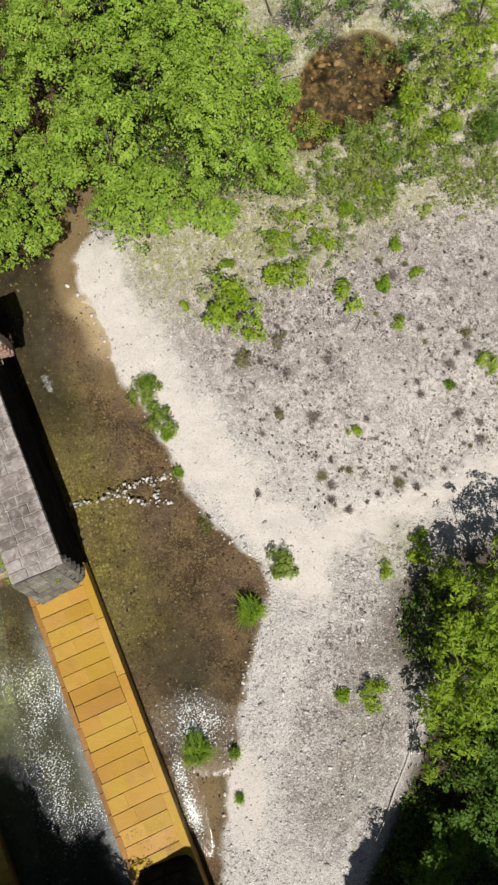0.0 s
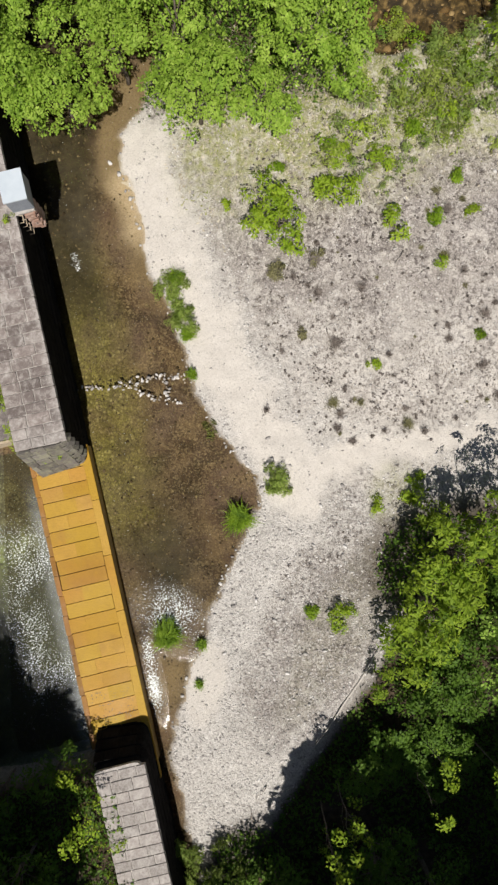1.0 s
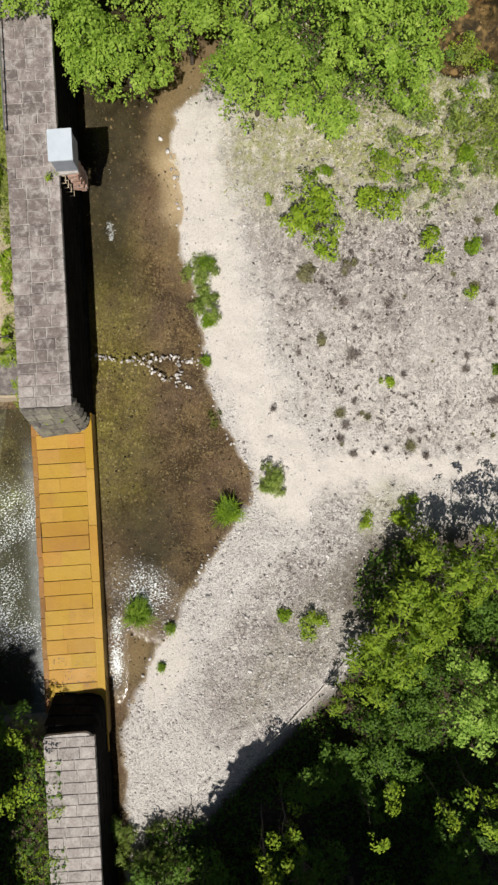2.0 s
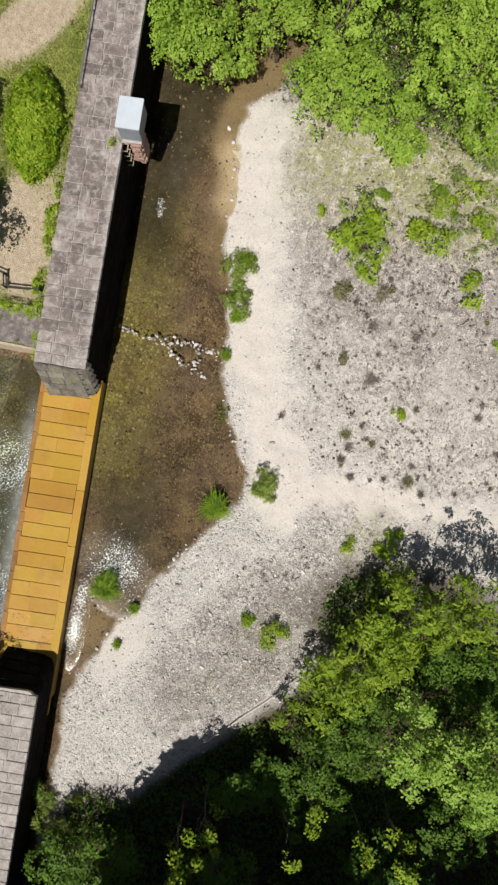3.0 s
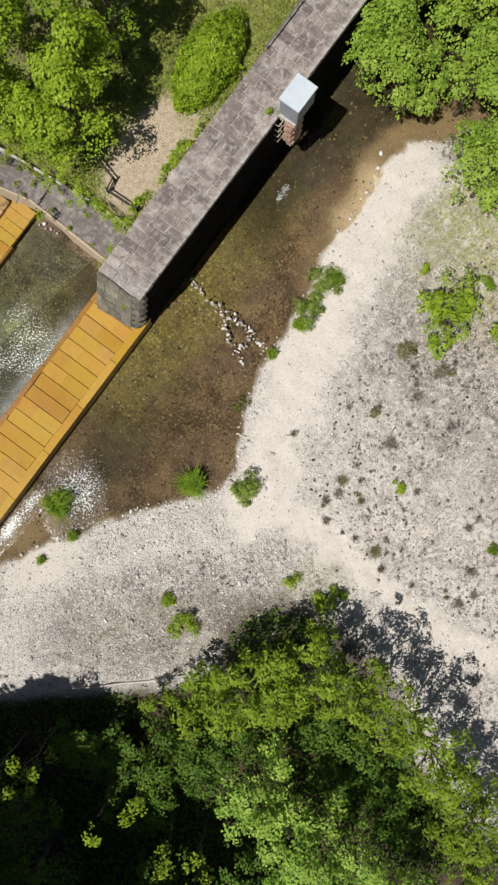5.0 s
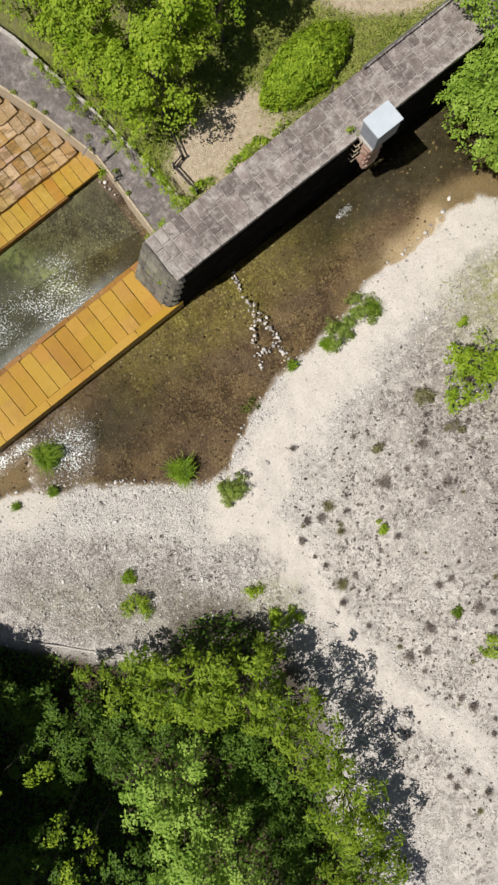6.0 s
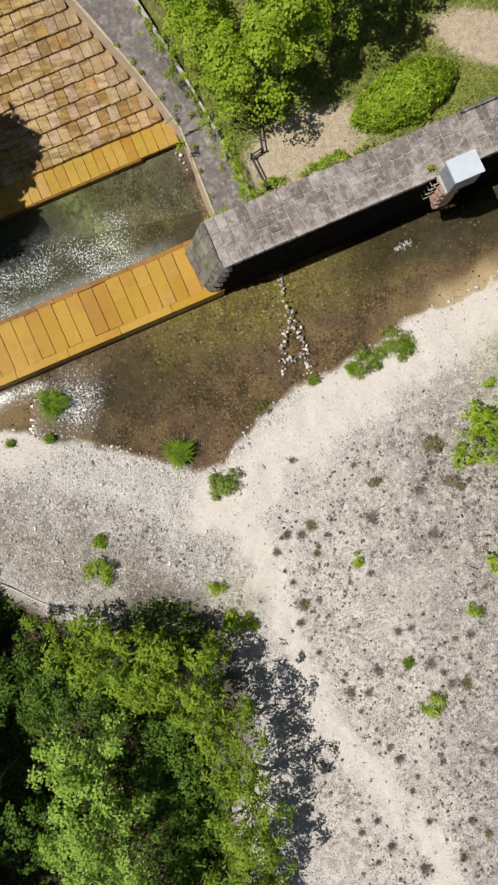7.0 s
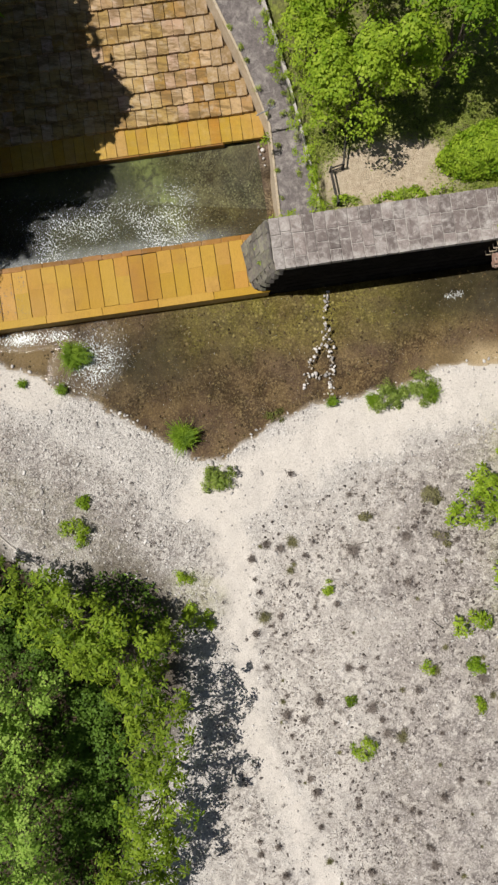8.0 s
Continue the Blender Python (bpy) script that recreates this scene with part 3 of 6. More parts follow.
def ground_masks(x, y):
    s, n = to_sn(x, y)
    d = stream_edge(x, y)
    edge = np.interp(y, [p[1] for p in WALK_R], [p[0] for p in WALK_R])
    upstream = ramp01(0.4, 0.8, n)
    garden = upstream * ramp01(-0.28, 0.1, x - edge)
    left = upstream * ramp01(-9.2, -10.2, s)
    wob = (fbm(x, y, 0.9, 61, 4) - 0.5) * 1.3
    wob2 = (fbm(x, y, 2.6, 65, 3) - 0.5) * 0.9
    trail = ramp01(1.05, 0.2, line_distance(x, y, TRAIL) + wob * 0.6 + wob2)
    shore = ramp01(1.5, 0.5, line_distance(x, y, BANK) + wob * 0.9 + wob2)
    sand = np.maximum(trail * 0.88, shore * 0.8)
    sand = np.maximum(sand, 0.7 * blob(x, y, -9.6, 2.6, 1.5, 0.7, -15))
    meadow = ramp01(0.2, 2.8, x * 0.45 - y * 0.9 + wob * 1.8 + wob2 * 1.5)
    scrub = meadow * ramp01(-3.6, -1.2, x) * (0.75 + 0.25 * ramp01(2, 6, x))
    scrub = np.maximum(scrub, 1.0 * blob(x, y, -7.2, -1.7, 5.2, 1.7, -33))
    scrub = np.maximum(scrub, 0.9 * blob(x, y, -4.0, -3.4, 2.4, 1.6))
    scrub = scrub * (1 - sand)
    dense = 1.1 * meadow * ramp01(1.8, 5.0, x + wob * 1.5) * ramp01(10.0, 7.5, x + wob * 1.5)
    dense = np.clip(np.maximum(dense, 1.5 * blob(x, y, -8.2, -2.1, 4.2, 1.5, -33)), 0, 1)
    dense = dense * (1 - sand)
    grass = 0.9 * ramp01(5.8, 9.5, x + wob * 1.6 + 0.28 * np.minimum(y + 2, 0)) * ramp01(3.5, 1.8, y) * ramp01(-13, -9, y)
    grass = np.maximum(grass, 0.6 * ramp01(9, 13, x) * ramp01(3.6, 2.0, y))
    grass = np.maximum(grass, 0.35 * blob(x, y, -3.2, -4.5, 1.2, 1.0))
    grass = np.maximum(grass, 0.15 * blob(x, y, -7.8, -2.3, 4.0, 1.1, -33))
    grass = np.maximum(grass, garden * 0.95)
    soil = np.maximum(ramp01(0.1, 0.9, -(y + 0.75 * x + 9.9) + wob * 0.4) * ramp01(-4.0, -5.5, x), left)
    soil = np.maximum(soil, 0.9 * blob(x, y, -5.8, -7.5, 2.6, 4.2))
    rust = ramp01(0.25, 0.6, blob(x, y, 15.6, -7.4, 1.9, 2.6, 35) + wob * 0.3)
    rust = np.maximum(rust, ramp01(0.3, 0.7, blob(x, y, 14.2, -5.0, 1.3, 1.2) + wob * 0.3))
    soil = np.maximum(soil, ramp01(10.5, 12.5, x) * ramp01(-3.5, -1.5, y) * ramp01(5, 3, y))
    soil = np.maximum(soil, garden * 0.3 * ramp01(11.6, 12.6, y) * ramp01(4.4, 3.4, x))
    soil = np.maximum(soil, 0.9 * blob(x, y, -16.6, 1.2, 2.2, 1.8))
    dirt = garden * blob(x, y, 9.6, 12.0, 2.3, 0.95, -28)
    dirt = np.maximum(dirt, garden * (0.65 + 0.6 * fbm(x, y, 1.1, 67, 3)) * blob(x, y, 2.9, 9.85, 2.4, 1.3, 10))
    wet = np.maximum(ramp01(-0.12, 0.12, d) * (1 - ramp01(0.9, 1.2, n)), upstream * (1 - garden) * (1 - left))
    lawn = garden
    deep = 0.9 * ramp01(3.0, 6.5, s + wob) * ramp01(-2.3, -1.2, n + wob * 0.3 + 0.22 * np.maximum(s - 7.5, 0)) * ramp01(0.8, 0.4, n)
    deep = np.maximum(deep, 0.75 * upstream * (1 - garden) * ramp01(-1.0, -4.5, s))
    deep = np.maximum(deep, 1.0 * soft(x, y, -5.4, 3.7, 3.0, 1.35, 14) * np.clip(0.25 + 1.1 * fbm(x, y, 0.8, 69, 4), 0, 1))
    sand = np.maximum(sand, 0.8 * scrub * ramp01(-3.5, -2.0, x))
    algae = ramp01(1.9, 0.5, np.abs(n + 0.75) + wob * 0.5) * ramp01(-4.2, -1.2, s - 0.5 * n) * ramp01(10.0, 5.0, s) + upstream * 0.55 * ramp01(-0.8, -3.0, s)
    warm = np.maximum(blob(x, y, 10.3, 4.85, 2.4, 0.85, -8), ramp01(1.0, 0.1, d) * ramp01(3.0, 6, x) * 0.85)
    warm = np.maximum(warm, 0.9 * soft(x, y, -9.3, 3.75, 1.5, 0.55, -8))
    shoal = ramp01(0.75, 0.15, d + wob * 0.25) * ramp01(5.6, 7.0, x) * ramp01(9.4, 8.6, x)
    streak = upstream * ramp01(0.75, 0.1, line_distance(x, y, ((-5.6, 10.9), (-5.2, 10.3), (-4.6, 9.6), (-4.3, 8.9))))
    far = ramp01(24, 40, np.hypot(x, y))
    grass = np.maximum(grass * (1 - far), far)
    return {"sand": sand, "scrub": scrub * (1 - wet), "grass": grass, "soil": np.clip(soil, 0, 1) * (1 - wet), "dirt": dirt, "wet": wet,
            "algae": np.clip(algae, 0, 1), "warm": warm, "lawn": lawn, "deep": deep, "rust": rust, "dense": dense, "shoal": shoal, "streak": streak}


def grid_mesh(name, xs, ys, height, mat):
    gx, gy = np.meshgrid(xs, ys)
    gz = height(gx, gy)
    nx, ny = len(xs), len(ys)
    i = np.arange(nx * ny).reshape(ny, nx)
    quads = np.stack([i[:-1, :-1], i[:-1, 1:], i[1:, 1:], i[1:, :-1]], -1).reshape(-1, 4)
    me = mesh_quads(name, np.stack([gx, gy, gz], -1).reshape(-1, 3), quads, mat, True)
    return me, gx.ravel(), gy.ravel()


def add_mask(me, name, values):
    a = me.attributes.new(name, "FLOAT", "POINT")
    a.data.foreach_set("value", np.asarray(values, np.float32).ravel())


def build_ground():
    fine = np.arange(-22.0, 22.01, 0.1)
    outer = np.array([24, 27, 31, 36, 43, 55, 75, 110, 170, 260, 420, 700.0])
    axis = np.concatenate([-outer[::-1], fine, outer])
    me, gx, gy = grid_mesh("ground", axis, axis, ground_height, GROUND)
    for key, value in ground_masks(gx, gy).items():
        add_mask(me, key, value)
    return tagged(new("ground", me), "pale limestone gravel bank with dry scrub and stream bed", "ground", kind="structure")


def build_water():
    xs, ys = np.arange(-24, 24.01, 0.12), np.arange(-0.2, 9.61, 0.12)
    me, gx, gy = grid_mesh("water", xs, ys, lambda x, y: np.full(np.shape(x), -0.10), WATER)
    s, n = to_sn(gx, gy)
    chop = np.maximum(blob(gx, gy, -7.2, 3.7, 1.7, 1.2, 50), blob(gx, gy, -9.2, 4.45, 1.7, 0.4, 8))
    chop = np.maximum(chop, 0.5 * blob(gx, gy, 5.6, 6.6, 0.7, 0.3))
    add_mask(me, "chop", 0.03 + chop)
    # riffle froth plus the sun sparkle painted over it
    foam_glint = np.maximum(0.95 * soft(gx, gy, -9.6, 4.42, 0.95, 0.28, 8), 0.85 * soft(gx, gy, -7.1, 3.7, 1.3, 0.9, 50) * (0.5 + 0.7 * fbm(gx, gy, 1.6, 15, 3)))
    foam_glint = np.maximum(foam_glint, 0.8 * soft(gx, gy, -8.5, 4.55, 0.8, 0.26, 8))
    add_mask(me, "foam_glint", np.maximum(foam_glint, 0.52 * blob(gx, gy, 5.75, 6.65, 0.40, 0.16, 15)))
    add_mask(me, "plume", 0 * gx)
    ob = tagged(new("water", me), "shallow clear brown stream water below the weir", "water", kind="structure")
    ob.visible_shadow = False
    ss, ns = np.arange(-13.0, 0.91, 0.1), np.arange(1.7, 5.9, 0.1)
    gs, gn = np.meshgrid(ss, ns)
    pts = np.stack([WALL_O[0] + gs * CU - gn * SU, WALL_O[1] + gs * SU + gn * CU, np.full(gs.shape, 0.33)], -1)
    i = np.arange(gs.size).reshape(gs.shape)
    quads = np.stack([i[:-1, :-1], i[:-1, 1:], i[1:, 1:], i[1:, :-1]], -1).reshape(-1, 4)
    me = mesh_quads("pool_water", pts.reshape(-1, 3), quads, POOL_WATER, True)
    gs, gn = gs.ravel(), gn.ravel()
    chop = ramp01(-0.8, -2.2, gs) * ramp01(5.4, 4.2, gn + 0.12 * (gs + 6))
    add_mask(me, "chop", 0.1 + 0.9 * chop)
    lively = ramp01(0.3, 0.75, fbm(gs + gn * 0.8, gn * 1.2, 0.8, 19, 4))
    # the pool's sparkle is painted as white flecks too
    add_mask(me, "foam_glint", 0.72 * chop * ramp01(-8.6, -6.8, gs) * (0.25 + 0.5 * lively) * ramp01(5.2, 3.6, gn - 0.15 * (gs + 4)))
    add_mask(me, "plume", 0.22 * ramp01(2.6, 2.05, gn) * ramp01(0.2, -1.6, gs) + 0.02 * chop)
    ob = tagged(new("pool_water", me), "rippling greenish pool water above the weir sill", "water", kind="structure")
    ob.visible_shadow = False


def build_side_pool():
    """Amber water standing in the hollow behind the hazels."""
    xs, ys = np.arange(12.0, 18.61, 0.2), np.arange(-10.8, -3.39, 0.2)
    me, gx, gy = grid_mesh("side_pool", xs, ys, lambda x, y: np.full(np.shape(x), -0.16), WATER)
    for key in ("foam_glint", "plume"):
        add_mask(me, key, 0 * gx)
    add_mask(me, "chop", 0 * gx + 0.04)
    ob = tagged(new("side_pool", me), "shallow amber pool water in a hollow of the bank", "water", kind="structure")
    ob.visible_shadow = False


GROUND_SHEET = build_ground()
build_water()
build_side_pool()


# ---- weir wing walls ----
TOP = 2.40


def wing_body(parent, s_end, s_far, sign, TOP):
    """The core of a wing wall: battered end towards the sill with a rounded downstream corner."""
    batter, rad, steps = 0.85, 0.32, 6

    def outline(z):
        f = (z - 0.0) / TOP
        e = s_end + sign * (batter * max(f, -0.2))
        n0, n1 = -0.02 + 0.03 * f, 1.70 - 0.09 * f
        pts = [(s_far, n0)]
        for k in range(steps + 1):
            a = math.pi / 2 * k / steps
            pts.append((e + sign * rad * (1 - math.sin(a)), n0 + rad * (1 - math.cos(a))))
        skew = -0.22 * (1 - max(f, 0)) * sign
        pts += [(e + skew + sign * 0.05, n1 - 0.05), (e + skew + sign * 0.12, n1), (s_far, n1)]
        return [wp(s, n, z) for s, n in pts]

    rings = [outline(z) for z in (-0.7, 0.0, 1.2, TOP - 0.15)]
    k = len(rings[0])
    verts = [p for r in rings for p in r]
    faces = []
    for a in range(len(rings) - 1):
        for b in range(k):
            q = (a * k + b, a * k + (b + 1) % k, (a + 1) * k + (b + 1) % k, (a + 1) * k + b)
            faces.append(q if sign > 0 else q[::-1])
    faces.append(tuple(range((len(rings) - 1) * k, len(rings) * k)))
    child("wall_core", mesh_of("wall_core", verts, faces, FACING), parent, None, "core of the wing wall, near black to stand in for shade")
    inner = [(p[0], p[1], TOP - 0.03) for p in outline(TOP - 0.15)]
    verts = rings[-1] + inner
    faces = [(b, (b + 1) % k, k + (b + 1) % k, k + b) if sign > 0 else (k + b, k + (b + 1) % k, (b + 1) % k, b) for b in range(k)] + [tuple(range(k, 2 * k))]
    return child("coping_bed", mesh_of("coping_bed", verts, faces, MORTAR), parent, None, "pale mortar bed under the coping")


def build_wing(name, s_end, s_far, sign, label, seed, TOP=TOP):
    rng = random.Random(seed)
    wall = tagged(new(name), label, "wall", kind="structure")
    wing_body(wall, s_end, s_far, sign, TOP)
    slabs = [chamfered("coping_slab", COPING, 0.035, 0.012, k) for k in range(3)]
    stones = [chamfered("quoin_stone", MASONRY, 0.035, 0.008, k + 5) for k in range(3)]
    # the west end lies in shade, so its stones take the near-black colour
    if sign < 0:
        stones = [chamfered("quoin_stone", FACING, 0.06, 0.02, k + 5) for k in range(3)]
    # near-black blocks carry the downstream face's shade in their colour
    darkened = [chamfered("facing_stone", FACING, 0.06, 0.02, k + 9) for k in range(3)]
    # coping: rows across the wall, each of three or four slabs
    s = s_end + sign * (0.80 if sign > 0 else 0.88)
    row = 0
    while sign * (s_far - s) > 0.3:
        w = rng.uniform(0.31, 0.41)
        n = -0.05
        widths = rng.choice([(0.62, 0.55, 0.5), (0.5, 0.7, 0.45), (0.4, 0.66, 0.6)] if row % 2 else [(0.32, 0.6, 0.5, 0.3), (0.35, 0.75, 0.58), (0.7, 0.4, 0.58)])
        wide = 1.68
        k = wide / sum(widths)
        gap = 0.028
        for i, q in enumerate(widths):
            q = q * k
            d = rng.uniform(-0.01, 0.012)
            child("coping_slab", rng.choice(slabs), wall,
                  sized(wm(s + sign * w / 2, n + q / 2, TOP - 0.08 + d, rng.uniform(-0.6, 0.6), rng.uniform(-0.7, 0.7)), w - gap, q - gap, 0.16))
            n += q
        s += sign * w
        row += 1
    # end face: five courses of quoin stones following the batter
    for c in range(6 if TOP > 2.3 else 4):
        z = 0.20 + c * 0.36
        e = s_end + sign * 0.85 * z / TOP
        n = 0.30
        while n < 1.60:
            q = min(rng.uniform(0.42, 0.62), 1.70 - n)
            skew = -0.22 * (1 - z / TOP) * (n + q / 2) / 1.7 * sign
            m = wm(e + skew + sign * 0.10, n + q / 2, z, 0, sign * math.degrees(math.atan(0.22 * (1 - z / TOP) / 1.7))) @ pose(0, 0, 0, 0, sign * math.degrees(math.atan(0.85 / TOP)), 0)
            child("quoin_stone", rng.choice(stones), wall, sized(m, 0.24, q - 0.012, 0.372))
            n += q
        for a in (12, 36, 62, 84):
            r = 0.32
            cs = e + sign * (r - (r - 0.085) * math.cos(radians(a)) + 0.01)
            cn = r - (r - 0.085) * math.sin(radians(a))
            m = wm(cs, cn, z, 0, sign * a) @ pose(0, 0, 0, 0, sign * math.degrees(math.atan(0.6 / TOP)), 0)
            child("quoin_stone", rng.choice(stones), wall, sized(m, 0.20, 0.15, 0.368))
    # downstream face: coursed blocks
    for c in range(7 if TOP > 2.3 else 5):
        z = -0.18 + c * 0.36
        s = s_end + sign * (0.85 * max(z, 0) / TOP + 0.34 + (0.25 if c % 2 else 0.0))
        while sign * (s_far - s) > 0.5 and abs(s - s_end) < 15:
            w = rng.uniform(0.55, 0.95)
            child("facing_stone", rng.choice(darkened), wall,
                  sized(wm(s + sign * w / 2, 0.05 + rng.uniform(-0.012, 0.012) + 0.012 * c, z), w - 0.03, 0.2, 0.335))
            s += sign * w
    return wall


build_wing("wall_east", -0.12, 21.0, 1, "long stone masonry wing wall with weathered slab coping", 3)
build_wing("wall_west", -9.10, -22.0, -1, "short stone masonry wing wall with grey slab coping beside trees", 4, 1.80)


# ---- the sill between the wing walls ----
def build_sill():
    sill = tagged(new("weir_sill"), "orange water-stained slab sill between the wing walls", "weir", kind="structure")
    core = [(-10.6, 0.04, -0.7), (0.7, 0.04, -0.7), (0.7, 2.10, -0.7), (-10.6, 2.10, -0.7), (-10.6, 0.04, 0.20), (0.7, 0.04, 0.20), (0.7, 2.10, 0.28), (-10.6, 2.10, 0.28)]
    faces = [(0, 1, 5, 4), (1, 2, 6, 5), (2, 3, 7, 6), (3, 0, 4, 7), (4, 5, 6, 7)]
    child("sill_core", mesh_of("sill_core", [wp(*p) for p in core], faces, JOINT), sill, None, "dark core seen in the joints")
    slabs = [chamfered("sill_slab", DECK, 0.018, 0.004, k) for k in range(3)]
    rng = random.Random(8)
    pitch = 0.512
    for i in range(21):
        s = -10.344 + pitch * (i + 0.5)
        cut = rng.uniform(0.3, 0.72) if rng.random() < 0.7 else 0.0
        n0, n1 = 0.215, 1.84
        parts = [(n0, n1)] if not cut else [(n0, n0 + (n1 - n0) * cut), (n0 + (n1 - n0) * cut, n1)]
        for a, b in parts:
            z = 0.275 + 0.045 * ((a + b) / 2) + rng.uniform(-0.006, 0.006)
            child("sill_slab", rng.choice(slabs), sill, sized(wm(s, (a + b) / 2, z, 2.3, rng.uniform(-0.25, 0.25)), pitch - 0.024, b - a + (0.05 if cut else -0.006), 0.10))
    beam = chamfered("sill_beam", DECK_BEAM, 0.02, 0.004, 4)
    for k in range(6):
        child("sill_beam", beam, sill, sized(wm(-11.28 + 1.98 * (k + 0.5), 0.066, 0.262, 1.5), 1.972, 0.285, 0.12), "pale orange edge slab")
    back = chamfered("crest_beam", DECK_DARK, 0.05, 0.02, 5)
    for k in range(15):
        child("crest_beam", back, sill, sized(wm(-10.005 + 0.705 * (k + 0.5), 1.935 + rng.uniform(-0.015, 0.015), 0.335 + rng.uniform(-0.01, 0.01)), 0.71, 0.18, 0.14), "rust-brown crest stone")
    for k in range(8):
        s0, s1 = -10.71 + 1.41 * k, -10.71 + 1.41 * (k + 1) - 0.012
        section = [(0.06, -0.40), (0.06, 0.17), (-0.066, 0.16), (-0.074 - rng.uniform(0, 0.015), -0.17), (-0.09, -0.40)]
        verts = [wp(q, n, z) for q in (s0, s1) for n, z in section]
        faces = [(j, (j + 1) % 5, 5 + (j + 1) % 5, 5 + j) for j in range(5)] + [(4, 3, 2, 1, 0), (5, 6, 7, 8, 9)]
        child("apron_stone", mesh_of("apron_stone", verts, faces, WET_TOE), sill, None, "orange-brown sloping apron stone, lightened to offset its shade")


build_sill()


def walk_left_s(n, z=0.0):
    """Where the walkway's pool side lies, in the weir's axes, at n."""
    best = 0.0
    for (x0, y0), (x1, y1) in zip(WALK_L, WALK_L[1:]):
        s0, n0 = to_sn(x0, y0)
        s1, n1 = to_sn(x1, y1)
        if n0 <= n <= n1:
            best = s0 + (s1 - s0) * (n - n0) / (n1 - n0)
    return best


# ---- stepped cascade above the pool ----
def build_cascade():
    fall = tagged(new("cascade"), "stepped orange-brown slab cascade with lime crust", "weir", kind="structure")
    rng = random.Random(12)
    low = [chamfered("step_slab", CASCADE_LOW, 0.025, 0.006, k) for k in range(3)]
    high = [chamfered("step_slab", CASCADE, 0.045, 0.018, k + 3) for k in range(4)]
    limed = [chamfered("step_slab", CASCADE_LIME, 0.05, 0.022, k + 9) for k in range(3)]
    n, z = 5.45, 0.44
    for row in range(18):
        depth = 0.88 if row == 0 else 0.53
        s = walk_left_s(min(n + 0.4, 14.0)) + 0.06
        core = [wp(-13, n, -0.4), wp(s + 0.5, n, -0.4), wp(s + 0.5, n + depth, -0.4), wp(-13, n + depth, -0.4),
                wp(-13, n, z - 0.09), wp(s + 0.5, n, z - 0.09), wp(s + 0.5, n + depth, z - 0.05), wp(-13, n + depth, z - 0.05)]
        step = child("step", mesh_of("step", core, [(0, 1, 5, 4), (1, 2, 6, 5), (2, 3, 7, 6), (3, 0, 4, 7), (4, 5, 6, 7)], JOINT), fall)
        s -= rng.uniform(0.0, 0.06)
        while s > -12.0:
            w = 0.372 * rng.uniform(0.95, 1.05)
            lift = rng.uniform(-0.012, 0.012) * (0.4 if row == 0 else 0.8)
            near = walk_left_s(min(n + 0.4, 14.0)) - s
            me = rng.choice(low if row == 0 else limed if row > 1 and rng.random() < 1.0 - 0.75 * near else high)
            out = rng.uniform(-0.012, 0.015) if row else 0.0
            child("step_slab", me, step, sized(wm(s - w / 2, n + depth / 2 - 0.03 - out, z - 0.03 + lift, 3.5, rng.uniform(-0.8, 0.8)), w - 0.016, depth + 0.05, 0.13))
            s -= w
        n += depth
        z += 0.17 if row == 0 else 0.115
    lip = [chamfered("lip_beam", DECK_DARK, 0.05, 0.02, 5)]
    for k in range(12):
        child("lip_beam", lip[0], fall, sized(wm(-0.75 - 1.0 * k, 5.40, 0.30), 0.99, 0.12, 0.22), "rust-brown front edge")


build_cascade()


# ---- concrete walkway wall beside the pool ----
def ribbon(name, left, right, z0, z1, mat, parent, label=""):
    """A strip of masonry between two lines, from the depth z0 up to the heights z1 (one for each point)."""
    verts, faces = [], []
    k = len(left)
    for (lx, ly), (rx, ry), zt in zip(left, right, z1):
        verts += [(lx, ly, z0), (lx, ly, zt), (rx, ry, zt), (rx, ry, z0)]
    for i in range(k - 1):
        a, b = 4 * i, 4 * i + 4
        faces += [(a, a + 1, b + 1, b), (a + 1, a + 2, b + 2, b + 1), (a + 2, a + 3, b + 3, b + 2)]
    faces += [(0, 3, 2, 1), (4 * k - 4, 4 * k - 3, 4 * k - 2, 4 * k - 1)]
    return child(name, mesh_of(name, verts, faces, mat), parent, None, label)


def between(left, right, f):
    return tuple((a[0] + (b[0] - a[0]) * f, a[1] + (b[1] - a[1]) * f) for a, b in zip(left, right))


def build_walkway():
    walk_wall = tagged(new("walkway_wall"), "old grey concrete walkway wall with mossy kerbs beside the pool", "wall", kind="structure")
    heights = (1.0, 1.0, 1.15, 1.5, 2.0, 2.9)
    ribbon("walk_slab", between(WALK_L, WALK_R, 0.06), between(WALK_L, WALK_R, 0.92), -0.6, heights, CONCRETE, walk_wall)
    up = tuple(h + 0.05 for h in heights)
    ribbon("kerb", WALK_L, between(WALK_L, WALK_R, 0.057), -0.6, up, PALE_EDGE, walk_wall, "lime-crusted kerb on the water side")
    ribbon("kerb", between(WALK_L, WALK_R, 0.923), WALK_R, -0.6, tuple(h + 0.12 for h in heights), MORTAR, walk_wall, "pale kerb on the garden side")


build_walkway()


# ---- small built things ----
def gz(x, y):
    return float(ground_height(np.array([x]), np.array([y]))[0])


